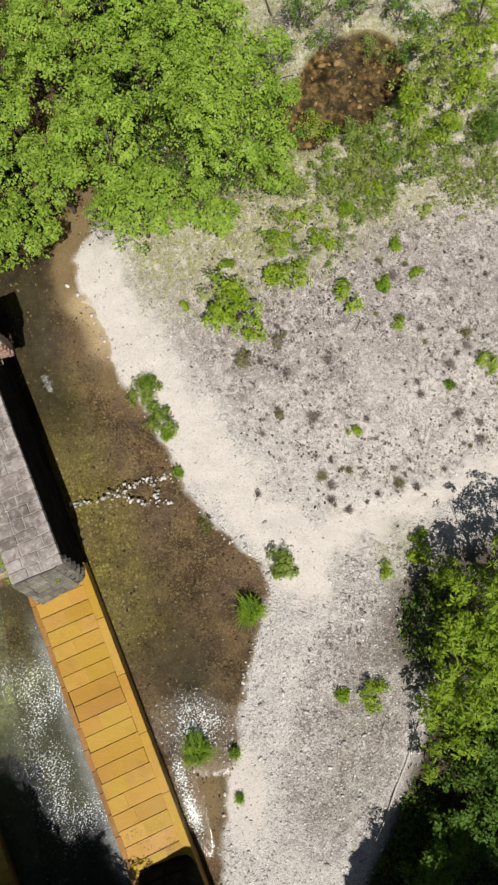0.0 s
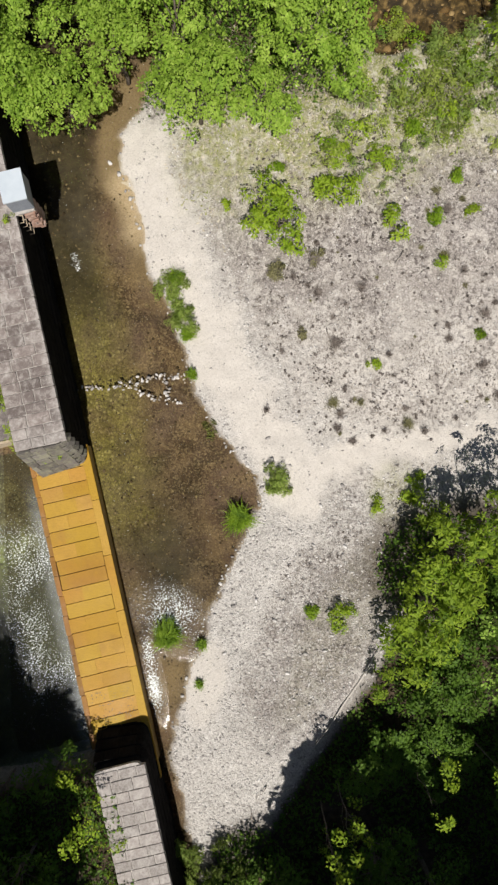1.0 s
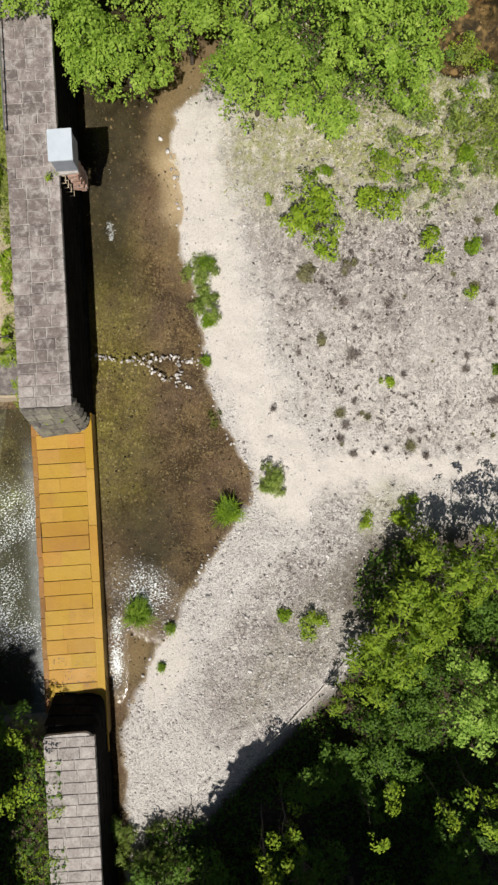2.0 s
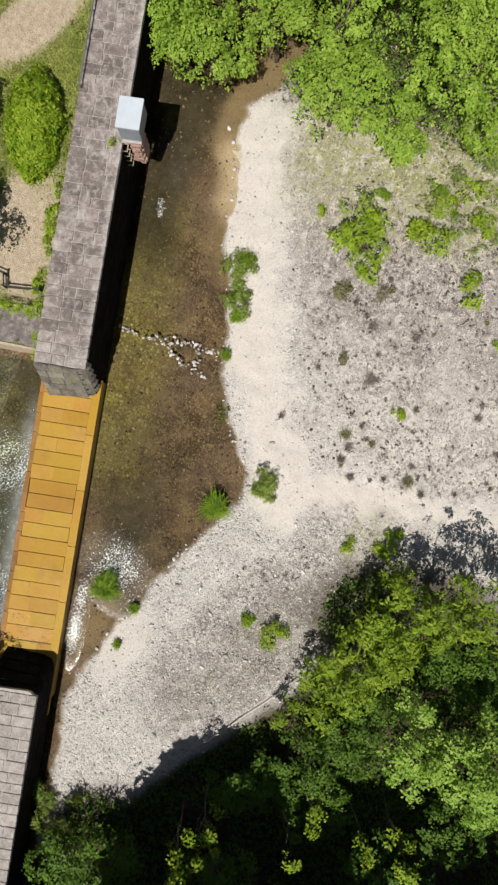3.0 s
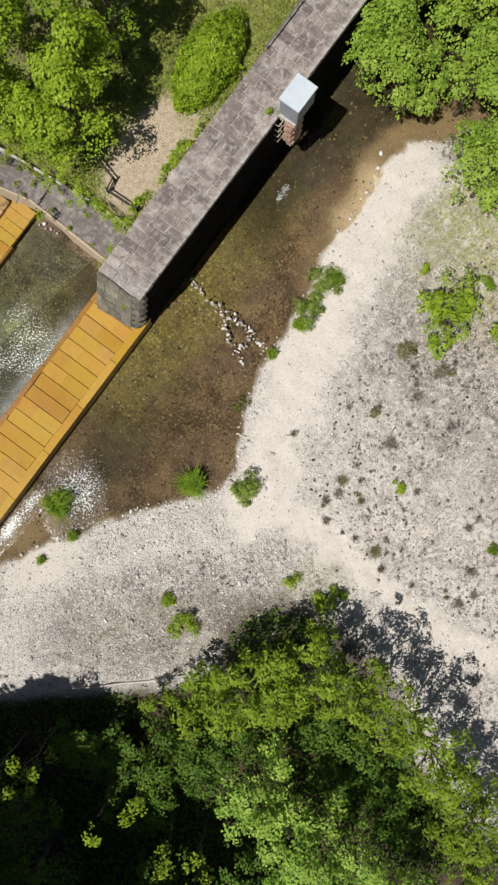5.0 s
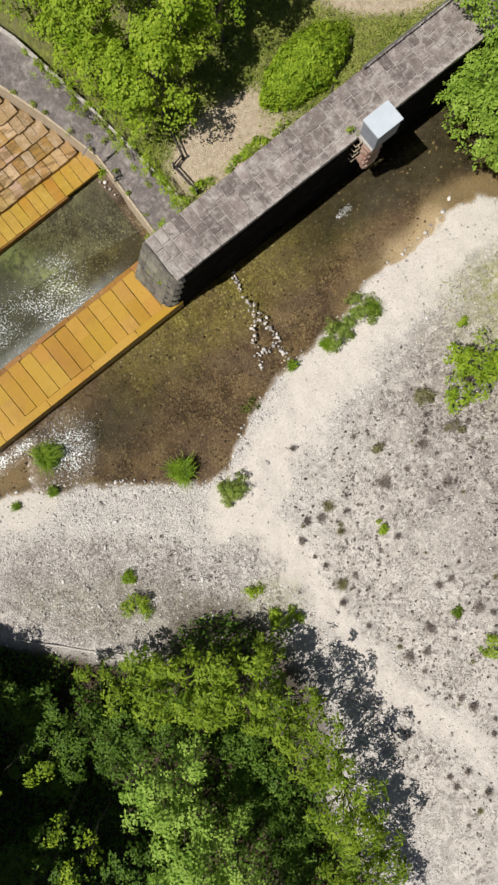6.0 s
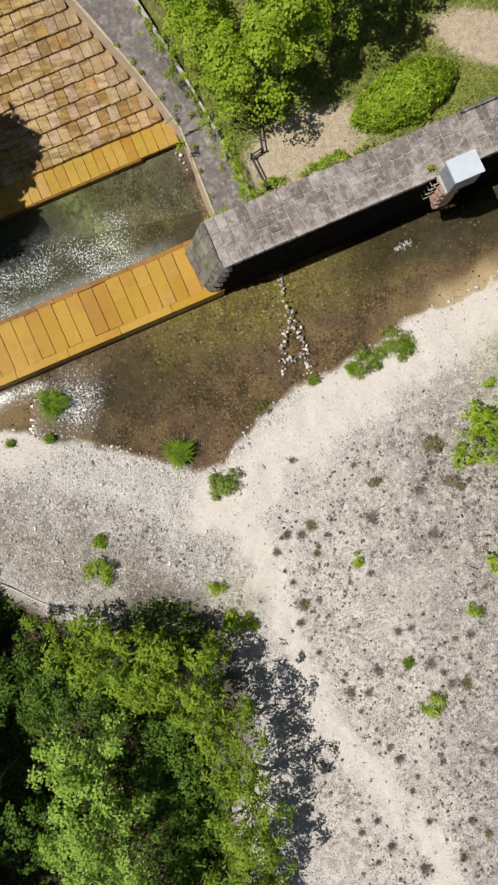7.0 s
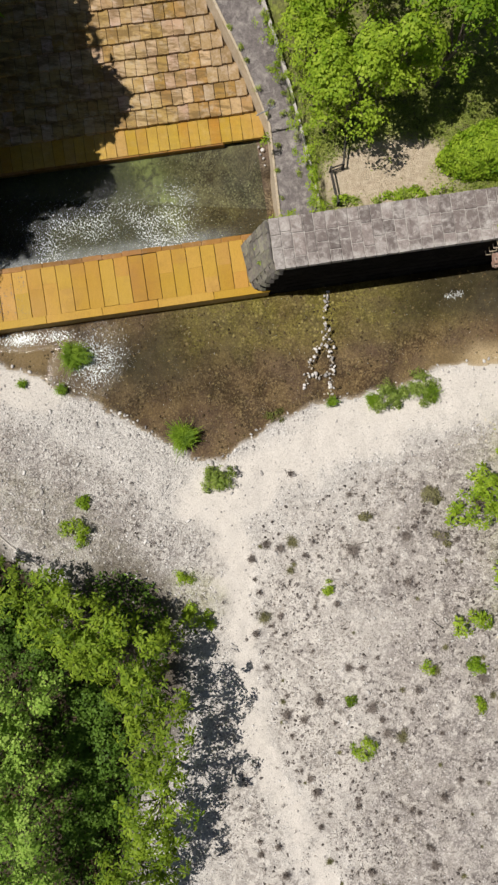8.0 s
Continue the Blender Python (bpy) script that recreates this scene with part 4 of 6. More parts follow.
def tube(points, radii, sides=7):
    """A tapered tube along points; corners and faces."""
    verts, faces = [], []
    pts = [Vector(p) for p in points]
    for i, p in enumerate(pts):
        d = (pts[min(i + 1, len(pts) - 1)] - pts[max(i - 1, 0)]).normalized()
        a = d.orthogonal().normalized()
        b = d.cross(a)
        for k in range(sides):
            t = 2 * math.pi * k / sides
            verts.append(p + (a * math.cos(t) + b * math.sin(t)) * radii[i])
    for i in range(len(pts) - 1):
        for k in range(sides):
            q = i * sides
            faces.append((q + k, q + (k + 1) % sides, q + sides + (k + 1) % sides, q + sides + k))
    faces.append(tuple(range(sides))[::-1])
    faces.append(tuple(range((len(pts) - 1) * sides, len(pts) * sides)))
    return verts, faces


def build_gate_box():
    box = tagged(new("gate_box"), "pale blue painted sheet-metal housing on the wall's downstream face", "metal box")
    s0, n0 = 8.62, -0.33
    body = chamfered("box_body", SHEET_SIDE, 0.015, 0, 1)
    child("box_body", body, box, sized(wm(s0, n0, 2.76), 0.93, 0.70, 0.66))
    lid = chamfered("box_lid", SHEET, 0.012, 0, 1)
    child("box_lid", lid, box, sized(wm(s0, n0, 3.145, -1.0), 0.99, 0.76, 0.05), "flat pale sheet lid")
    pillar = tagged(new("brick_pillar"), "crumbling brick and mortar pillar under the metal housing", "pillar")
    rng = random.Random(5)
    bricks = [chamfered("pillar_brick", BRICK, 0.05, 0.03, k) for k in range(3)]
    core = chamfered("pillar_core", MORTAR, 0.03, 0.02, 2)
    child("pillar_core", core, pillar, sized(wm(8.46, -0.42, 1.78), 0.40, 0.30, 1.28), "pale mortar core")
    for c in range(8):
        z = 1.22 + c * 0.155
        for k in range(2):
            n = -0.50 + k * 0.17 + (0.04 if c % 2 else 0)
            if rng.random() < 0.93:
                child("pillar_brick", rng.choice(bricks), pillar, sized(wm(8.20 + rng.uniform(-0.05, 0.02), n, z, 0, rng.uniform(-4, 4)), 0.14, 0.18, 0.135))
        for k in range(2):
            s = 8.28 + k * 0.22 + (0.08 if c % 2 else 0)
            child("pillar_brick", rng.choice(bricks), pillar, sized(wm(s, -0.575, z), 0.21, 0.10, 0.135))
    ledge = chamfered("ledge_slab", MORTAR, 0.06, 0.03, 8)
    child("ledge_slab", ledge, pillar, sized(wm(8.16, -0.34, 2.40, 0, 3), 0.16, 0.62, 0.08), "pale mortar ledge under the housing")
    ladder = tagged(new("wall_ladder"), "short pale iron rungs on the wall face beside the pillar", "ladder")
    for k in range(4):
        v, f = tube([wp(7.92, -0.02, 1.25 + 0.3 * k), wp(7.92, -0.16, 1.25 + 0.3 * k), wp(8.16, -0.16, 1.25 + 0.3 * k), wp(8.16, -0.02, 1.25 + 0.3 * k)], (0.022, 0.022, 0.022, 0.022), 6)
        child("rung", mesh_of("rung", v, f, PALE_EDGE), ladder)


def bar(name, a, b, r, mat, parent, sides=6):
    v, f = tube([a, b], (r, r), sides)
    return child(name, mesh_of(name, v, f, mat), parent)


def plank(name, a, b, wide, thick, mat, parent):
    a, b = Vector(a), Vector(b)
    d = b - a
    me = chamfered(name, mat, 0.02, 0, 1)
    m = Matrix.Translation((a + b) / 2) @ d.to_track_quat("X", "Z").to_matrix().to_4x4()
    return child(name, me, parent, sized(m, d.length, thick, wide))


def build_fence():
    fence = tagged(new("garden_fence"), "low dark wooden fence at the garden corner above the wall", "fence")
    corners = [(1.12, 8.75), (0.85, 9.85), (1.24, 10.0), (1.30, 10.85)]
    z = 1.95
    for x, y in corners:
        plank("post", (x, y, z - 0.1), (x, y, z + 0.42), 0.07, 0.07, FENCE_WOOD, fence)
    for (x0, y0), (x1, y1) in zip(corners, corners[1:]):
        for h, w in ((0.14, 0.05), (0.34, 0.06)):
            plank("rail", (x0, y0, z + h), (x1, y1, z + h), w, 0.025, FENCE_WOOD, fence)
    rail = tagged(new("handrail"), "thin grey steel handrail on the walkway kerb", "handrail")
    bar("rail_post", (-1.22, 11.72, 1.65), (-1.22, 11.72, 2.35), 0.025, RAIL_STEEL, rail)
    bar("rail_bar", (-1.62, 11.62, 2.05), (-1.02, 11.80, 2.3), 0.022, RAIL_STEEL, rail)
    rail = tagged(new("handrail"), "thin grey steel pipe rail along the wall's garden edge", "handrail")
    for k in range(5):
        s = 9.6 + 1.25 * k
        bar("rail_post", wp(s, 1.56, 2.3), wp(s, 1.56, 2.62), 0.022, RAIL_STEEL, rail)
    bar("rail_bar", wp(9.5, 1.56, 2.60), wp(14.8, 1.56, 2.60), 0.026, RAIL_STEEL, rail)
    edging = tagged(new("bleached_pole"), "long thin bleached pole lying along the gravel edge", "pole")
    line = [(-11.95, -1.1), (-11.2, -1.74), (-10.4, -2.3), (-9.7, -2.86), (-9.0, -3.3), (-8.5, -3.62)]
    v, f = tube([(x, y, gz(x, y) + 0.05) for x, y in line], (0.02, 0.028, 0.032, 0.036, 0.036, 0.03), 7)
    child("pole_wood", mesh_of("pole_wood", v, f, POLE_WOOD, True), edging)


build_gate_box()
build_fence()


# ---- plants ----
def leaf_mesh(name, centres, normals, sizes, mat, rng, slim=0.55):
    """Folded four-cornered leaves: one quad of two slightly bent halves each."""
    k = len(centres)
    nrm = normals / np.maximum(np.linalg.norm(normals, axis=1, keepdims=True), 1e-6)
    ref = rng.normal(size=(k, 3))
    a = np.cross(nrm, ref)
    a /= np.maximum(np.linalg.norm(a, axis=1, keepdims=True), 1e-6)
    b = np.cross(nrm, a)
    L, W = sizes[:, None], sizes[:, None] * slim
    droop = nrm * L * 0.18
    v = np.stack([centres - a * L * 0.5 - droop, centres - b * W * 0.5, centres + a * L * 0.5 - droop, centres + b * W * 0.5], 1)
    q = np.arange(4 * k).reshape(k, 4)
    return mesh_quads(name, v.reshape(-1, 3), q, mat)


def crown_points(rng, clumps, per, spread):
    c = np.repeat(clumps, per, axis=0)
    off = rng.normal(size=(len(c), 3)) * spread
    off[:, 2] *= 0.7
    return c + off, off


def limb_line(a, b, rng, sag=0.12, k=5):
    a, b = np.array(a, float), np.array(b, float)
    out = []
    for i in range(k):
        t = i / (k - 1)
        p = a + (b - a) * t
        w = math.sin(math.pi * t) * np.linalg.norm(b - a) * sag
        out.append(tuple(p + rng.normal(size=3) * w * 0.6 + np.array([0, 0, w * 0.5])))
    return out


def tree(label, x, y, z0, height, radius, mat, leaves, size, seed, flat=0.55, clumps=70, spread=0.30, lean=(0, 0), turn=0.0, stretch=1.0, category="tree", low=0.25, lobes=12, gather=0.45, slim=0.46, jitter=0.55):
    """A broadleaf tree: tapered trunk, limbs, and a crown of many leaves gathered in uneven clumps."""
    rng = np.random.default_rng(seed)
    root = tagged(new("tree"), label, category)
    root.matrix_basis = pose(x, y, z0)
    top = np.array([lean[0], lean[1], height])
    v, f = tube(limb_line((0, 0, -0.25), tuple(top * 0.72), rng, 0.05, 6), [0.13 * height / 6 * k for k in (1.25, 1.0, 0.85, 0.65, 0.45, 0.25)], 8)
    child("trunk", mesh_of("trunk", v, f, BARK, True), root)
    u = rng.normal(size=(clumps, 3))
    u /= np.linalg.norm(u, axis=1, keepdims=True)
    u[:, 2] = np.abs(u[:, 2]) * 1.1 - low
    rad = radius * (0.45 + 0.55 * rng.random((clumps, 1)) ** 0.5) * (0.75 + 0.4 * rng.random((clumps, 1)))
    cl = u * rad
    heart = rng.normal(size=(lobes, 3))
    heart /= np.linalg.norm(heart, axis=1, keepdims=True)
    heart[:, 2] = np.abs(heart[:, 2]) * 0.9 - low * 0.6
    heart *= radius * rng.uniform(0.6, 0.95, (lobes, 1))
    near = np.argmin(np.linalg.norm(cl[:, None] - heart[None], axis=2), axis=1)
    cl = cl + (heart[near] - cl) * gather * rng.uniform(0.4, 1.0, (clumps, 1))
    ct, st = math.cos(radians(turn)), math.sin(radians(turn))
    cx, cy = cl[:, 0] * stretch, cl[:, 1] / stretch
    cl = np.stack([cx * ct - cy * st, cx * st + cy * ct, cl[:, 2]], 1)
    cl[:, 2] = cl[:, 2] * (height * flat / radius)
    cl += top * np.array([0.9, 0.9, 1 - flat * 0.95])
    for k in range(min(9, clumps)):
        start = top * rng.uniform(0.25, 0.6)
        line = limb_line(tuple(start), tuple(cl[k]), rng, 0.10, 5)
        r = 0.05 * height / 6
        v, f = tube(line, [r, r * 0.8, r * 0.55, r * 0.35, r * 0.15], 5)
        child("limb", mesh_of("limb", v, f, BARK, True), root)
    # each clump is a loose flat spray, turned outwards and up, so that dark gaps stay between them
    per = max(1, leaves // clumps)
    out = cl - top * np.array([0.9, 0.9, 0.45])
    out /= np.linalg.norm(out, axis=1, keepdims=True)
    axis = out * 0.7 + np.array([0, 0, 0.8]) + rng.normal(size=cl.shape) * 0.25
    axis /= np.linalg.norm(axis, axis=1, keepdims=True)
    wide = spread * radius * rng.uniform(0.45, 1.25, (clumps, 1))
    c0, ax, wd = np.repeat(cl, per, axis=0), np.repeat(axis, per, axis=0), np.repeat(wide, per, axis=0)
    arms = 5
    arm = rng.integers(0, arms, len(c0))
    which = np.repeat(np.arange(clumps), per)
    ang = (np.arange(arms)[None] + rng.uniform(-0.4, 0.4, (clumps, arms)))[which, arm] / arms * 2 * math.pi
    tilt = (rng.normal(size=(clumps, arms)) * 0.35)[which, arm][:, None]
    long = rng.uniform(0.55, 1.15, (clumps, arms))[which, arm][:, None]
    ref = np.cross(ax, np.array([0.31, 0.95, 0.05]))
    ref /= np.linalg.norm(ref, axis=1, keepdims=True)
    sec = np.cross(ax, ref)
    go = ref * np.cos(ang)[:, None] + sec * np.sin(ang)[:, None] + ax * tilt
    side = np.cross(go, ax)
    reach = rng.random((len(c0), 1)) ** 0.7 * wd * long
    c = c0 + go * reach + side * rng.normal(size=(len(c0), 1)) * size * jitter - ax * reach**2 * 0.3 / np.maximum(wd, 0.1) + ax * rng.normal(size=(len(c0), 1)) * 0.04
    nrm = ax + np.array([0, 0, 0.3]) + go * 0.2 + rng.normal(size=c.shape) * 0.48
    sizes = size * rng.uniform(0.65, 1.3, len(c))
    child("crown", leaf_mesh("crown", c, nrm, sizes, mat, rng, slim), root)
    return root


def spray_templates(kind, count, seed):
    """Leaf sprays of unit reach round the z axis: corners of folded leaves, one array for each variant."""
    rng = np.random.default_rng(seed)
    made = []
    for _ in range(count):
        leaves = []
        if kind == "pinnate":
            count_leaves = rng.integers(8, 12)
            for k in range(count_leaves):
                a = k * 2.4 + rng.uniform(-0.35, 0.35)
                r = (0.05 + 0.40 * k / count_leaves) * rng.uniform(0.8, 1.2)
                base = np.array([math.cos(a) * r, math.sin(a) * r, 0.2 - 0.4 * r])
                d = np.array([math.cos(a), math.sin(a), rng.uniform(-0.55, 0.2)])
                leaves.append((base, d / np.linalg.norm(d), rng.uniform(0.55, 0.85), rng.uniform(0.34, 0.46)))
        else:
            for k in range(rng.integers(9, 13)):
                a, r = k * 2.4 + rng.uniform(-0.4, 0.4), (0.08 + 0.62 * math.sqrt(k / 12)) * rng.uniform(0.85, 1.1)
                base = np.array([math.cos(a) * r, math.sin(a) * r, 0.25 - 0.55 * r * r + rng.uniform(-0.12, 0.12)])
                b = a + rng.uniform(-0.7, 0.7)
                d = np.array([math.cos(b), math.sin(b), rng.uniform(-0.6, 0.25)])
                leaves.append((base, d / np.linalg.norm(d), rng.uniform(0.42, 0.68), 0.72))
        quads = []
        for base, d, ln, slim in leaves:
            side = np.cross(np.array([0, 0, 1.0]), d) + rng.normal(size=3) * 0.25
            side /= np.linalg.norm(side)
            up = np.cross(d, side)
            mid = base + d * ln * 0.45
            quads.append([base, mid - side * ln * slim * 0.5 + up * ln * 0.08, base + d * ln - up * ln * 0.12, mid + side * ln * slim * 0.5 + up * ln * 0.08])
        made.append(np.array(quads).reshape(-1, 3))
    return made


SPRAYS = {kind: spray_templates(kind, 7, 31 + k) for k, kind in enumerate(("pinnate", "broad"))}


def spray_mesh(name, centres, axes, reach, kind, mat, rng):
    """One mesh of leaf sprays at the centres, each turned to its own axis."""
    axes = axes / np.linalg.norm(axes, axis=1, keepdims=True)
    which = rng.integers(0, len(SPRAYS[kind]), len(centres))
    parts = []
    for k, base in enumerate(SPRAYS[kind]):
        pick = which == k
        if not pick.any():
            continue
        ax, a = axes[pick], rng.normal(size=(pick.sum(), 3))
        u = np.cross(ax, a)
        u /= np.linalg.norm(u, axis=1, keepdims=True)
        v = np.cross(ax, u)
        b = base[None] * reach[pick][:, None, None]
        parts.append((centres[pick][:, None] + b[..., :1] * u[:, None] + b[..., 1:2] * v[:, None] + b[..., 2:] * ax[:, None]).reshape(-1, 3))
    pts = np.concatenate(parts)
    return mesh_quads(name, pts, np.arange(len(pts)).reshape(-1, 4), mat)


def leafy_tree(label, x, y, z0, height, radius, mat, kind, reach, seed, lobe=0.62, cover=1.7, dome=0.35, deep=0.9, stretch=1.0, turn=0.0, category="tree", gaps=0.30, name="tree", thick=1.0, uneven=0.22):
    """A broadleaf tree seen from above: trunk, limbs, and a crown of rounded lobes clad in separate leaf sprays, with dark gaps between them."""
    rng = np.random.default_rng(seed)
    root = tagged(new(name), label, category)
    root.matrix_basis = pose(x, y, z0)
    v, f = tube(limb_line((0, 0, -0.25), (0, 0, height * 0.66), rng, 0.05, 6), [0.12 * thick * height / 6 * k for k in (1.25, 1.0, 0.85, 0.65, 0.45, 0.25)], 7)
    trunk = child("trunk", mesh_of("trunk", v, f, BARK, True), root)
    ct, st = math.cos(radians(turn)), math.sin(radians(turn))
    want = max(4, int(1.25 * (radius / lobe) ** 2))
    hearts = []
    for _ in range(want * 30):
        a, d = rng.uniform(0, 2 * math.pi), math.sqrt(rng.random())
        r = lobe * rng.uniform(0.6, 1.25)
        d *= max(radius - 0.7 * r, 0.05)
        px, py = d * math.cos(a) * stretch, d * math.sin(a) / stretch
        px, py = px * ct - py * st, px * st + py * ct
        if all((px - q[0]) ** 2 + (py - q[1]) ** 2 > (0.62 * (r + q[3])) ** 2 for q in hearts):
            top = height * (1 - dome * (d / radius) ** 2) * rng.uniform(1 - uneven, 1.0)
            hearts.append((px, py, max(top - 0.8 * r, 0.3 * r), r))
        if len(hearts) >= want:
            break
    cs, axs = [], []
    for px, py, pz, r in hearts:
        k = max(6, int(cover * 3.2 * (r / reach) ** 2))
        u = rng.normal(size=(k, 3))
        u /= np.linalg.norm(u, axis=1, keepdims=True)
        u[:, 2] = np.abs(u[:, 2]) * 1.15 - 0.2
        far = rng.uniform(0.72, 1.08, (k, 1)) * (1 + 0.16 * np.sin(4 * np.arctan2(u[:, 1:2], u[:, :1]) + px * 9))
        cs.append(np.array([px, py, pz]) + u * far * np.array([r, r, 0.8 * r]))
        axs.append(u * 0.65 + np.array([0, 0, 0.75]) + rng.normal(size=u.shape) * 0.22)
    inner = max(3, int(deep * (radius / reach) ** 2))
    a, d = rng.uniform(0, 2 * math.pi, inner), np.sqrt(rng.random(inner)) * radius * 0.9
    cs.append(np.stack([d * np.cos(a) * stretch, d * np.sin(a) / stretch, height * rng.uniform(0.25, 0.62, inner)], 1) @ np.array([[ct, st, 0], [-st, ct, 0], [0, 0, 1]]))
    axs.append(np.array([0, 0, 1.0]) + rng.normal(size=(inner, 3)) * 0.4)
    c, ax = np.concatenate(cs), np.concatenate(axs)
    hole = fbm(c[:, 0] + seed * 3.1, c[:, 1] + c[:, 2] * 0.6, 1.9 / max(lobe, 0.2) * 0.6, seed, 3)
    keep = hole > np.quantile(hole, gaps) - 0.06 * rng.random(len(c))
    c, ax = c[keep], ax[keep]
    c[:, 2] = np.maximum(c[:, 2], 0.06)
    for k, (px, py, pz, r) in enumerate(hearts[:10]):
        line = limb_line((0, 0, height * rng.uniform(0.2, 0.5)), (px, py, pz), rng, 0.10, 5)
        r = 0.042 * thick * height / 6
        v, f = tube(line, [r, r * 0.8, r * 0.6, r * 0.4, r * 0.2], 5)
        child("limb", mesh_of("limb", v, f, BARK, True), trunk)
    child("crown", spray_mesh("crown", c, ax, reach * rng.uniform(0.75, 1.25, len(c)), kind, mat, rng), root)
    return root


def shrub(label, x, y, z0, radius, height, mat, leaves, size, seed, slim=0.5, category="shrub", name="shrub", stalks=5, upright=0.5):
    """A small plant: a few stems and a loose heap of leaves."""
    rng = np.random.default_rng(seed)
    root = tagged(new(name), label, category)
    root.matrix_basis = pose(x, y, z0)
    k = max(5, int(14 * min(radius, 1.2)))
    ang, rr = rng.random(k) * 2 * math.pi, np.sqrt(rng.random(k)) * radius * rng.uniform(0.75, 1.15, k)
    cl = np.stack([np.cos(ang) * rr, np.sin(ang) * rr, height * (1.0 - 0.6 * (rr / radius) ** 2) * rng.uniform(0.45, 0.95, k)], 1)
    for i in range(stalks):
        tip = cl[i % k]
        v, f = tube(limb_line((tip[0] * 0.1, tip[1] * 0.1, -0.05), tuple(tip), rng, 0.1, 4), [0.018, 0.014, 0.01, 0.005], 4)
        child("stem", mesh_of("stem", v, f, BARK), root)
    if slim < 0.2:
        c, off = crown_points(rng, cl, max(1, leaves // k), radius * 0.24)
        c[:, 2] = np.maximum(c[:, 2], 0.01)
        nrm = rng.normal(size=c.shape) * 0.6 + np.array([0, 0, upright]) + off
        child("foliage", leaf_mesh("foliage", c, nrm, size * rng.uniform(0.6, 1.3, len(c)), mat, rng, slim), root)
        return root
    c, off = crown_points(rng, cl, max(2, leaves // (k * 11)), radius * 0.20)
    c[:, 2] = np.maximum(c[:, 2], 0.03)
    ax = rng.normal(size=c.shape) * 0.3 + np.array([0, 0, upright + 0.3]) + c * np.array([0.8, 0.8, 0]) / max(radius, 0.1)
    child("foliage", spray_mesh("foliage", c, ax, size * 1.7 * rng.uniform(0.7, 1.3, len(c)), "pinnate" if slim < 0.45 else "broad", mat, rng), root)
    return root


def tussock_mesh(name, radius, height, blades, mat, seed, wide=0.02):
    """A tuft of thin arching blades."""
    rng = np.random.default_rng(seed)
    ang = rng.random(blades) * 2 * math.pi
    reach = radius * rng.uniform(0.15, 1.1, blades) * (0.8 + 0.3 * np.sin(ang * 3 + seed))
    base = rng.normal(size=(blades, 2)) * radius * 0.22
    d = np.stack([np.cos(ang), np.sin(ang)], 1)
    side = np.stack([-d[:, 1], d[:, 0]], 1) * wide
    h = height * rng.uniform(0.5, 1.1, blades)
    z = np.zeros(blades)
    lo1 = np.column_stack([base - side, z - 0.02])
    lo2 = np.column_stack([base + side, z - 0.02])
    mid = base + d * reach[:, None] * 0.5
    m1, m2 = np.column_stack([mid - side * 0.8, h]), np.column_stack([mid + side * 0.8, h])
    tip = base + d * reach[:, None]
    t1, t2 = np.column_stack([tip - side * 0.15, h * 0.75]), np.column_stack([tip + side * 0.15, h * 0.75])
    v = np.stack([lo1, lo2, m2, m1, t2, t1], 1).reshape(-1, 3)
    i = np.arange(blades)[:, None] * 6
    q = np.concatenate([i + np.array([0, 1, 2, 3]), i + np.array([3, 2, 4, 5])])
    return mesh_quads(name, v, q, mat)


# ---- trees ----
HAZEL = "broad bright green hazel tree with dense small leaves beside the stream"
for k, (x, y, h, r) in enumerate([(10.6, 1.9, 3.7, 1.6), (12.2, -1.6, 3.7, 1.6), (10.7, -0.4, 3.0, 1.3), (13.0, 2.4, 4.4, 1.9), (11.2, 6.6, 3.9, 1.7), (15.2, -2.4, 4.2, 2.0), (15.6, 0.6, 4.5, 1.9), (16.4, 3.8, 4.6, 2.1), (14.2, 6.8, 4.6, 2.1),
                                  (17.9, -1.8, 4.2, 1.9), (18.6, 1.4, 4.6, 2.1), (19.6, 5.6, 4.8, 2.3), (12.3, 4.5, 3.8, 1.2), (12.6, 9.2, 4.4, 1.9), (10.7, 7.7, 4.0, 1.15), (13.6, 4.6, 4.0, 1.4), (16.6, 7.6, 4.4, 1.9), (11.6, -3.2, 2.6, 1.0), (13.9, -0.6, 4.0, 1.3), (13.6, -3.4, 3.2, 1.1), (13.4, 8.6, 4.0, 1.5), (15.2, 9.6, 4.2, 1.7), (11.6, 7.9, 3.6, 0.9)]):
    leafy_tree(HAZEL, x, y, gz(x, y), h, r, LEAF_BRIGHT, "broad", 0.185, 100 + k, lobe=0.62, cover=1.9, dome=0.30, gaps=0.26, uneven=0.42)
ASH = "leafy green ash sapling with feathery branches at the gravel edge"
for k, (x, y, h, r, st, tn) in enumerate([(-8.1, -4.35, 2.5, 1.15, 1.2, -20), (-6.7, -5.15, 3.5, 1.5, 1.1, -20), (-5.0, -5.85, 4.0, 1.5, 1.0, 0), (-4.1, -6.85, 4.0, 1.2, 1.0, 0), (-3.95, -8.2, 4.3, 1.15, 1.0, 0), (-6.3, -6.1, 2.6, 1.0, 1.2, -30), (-3.65, -10.1, 4.5, 1.4, 0.9, 20),
                                        (-4.4, -12.3, 3.9, 1.5, 1.0, 0), (-9.4, -3.4, 1.9, 0.5, 1.3, -20), (-3.6, -5.3, 1.6, 0.6, 1.0, 0), (-5.4, -14.4, 3.8, 1.5, 1.0, 0)]):
    leafy_tree(ASH, x, y, gz(x, y), h, r, LEAF_ASH, "pinnate", 0.22, 200 + k, lobe=0.52, cover=1.45, dome=0.26, stretch=st, turn=tn, gaps=0.28, deep=0.6, uneven=0.32)
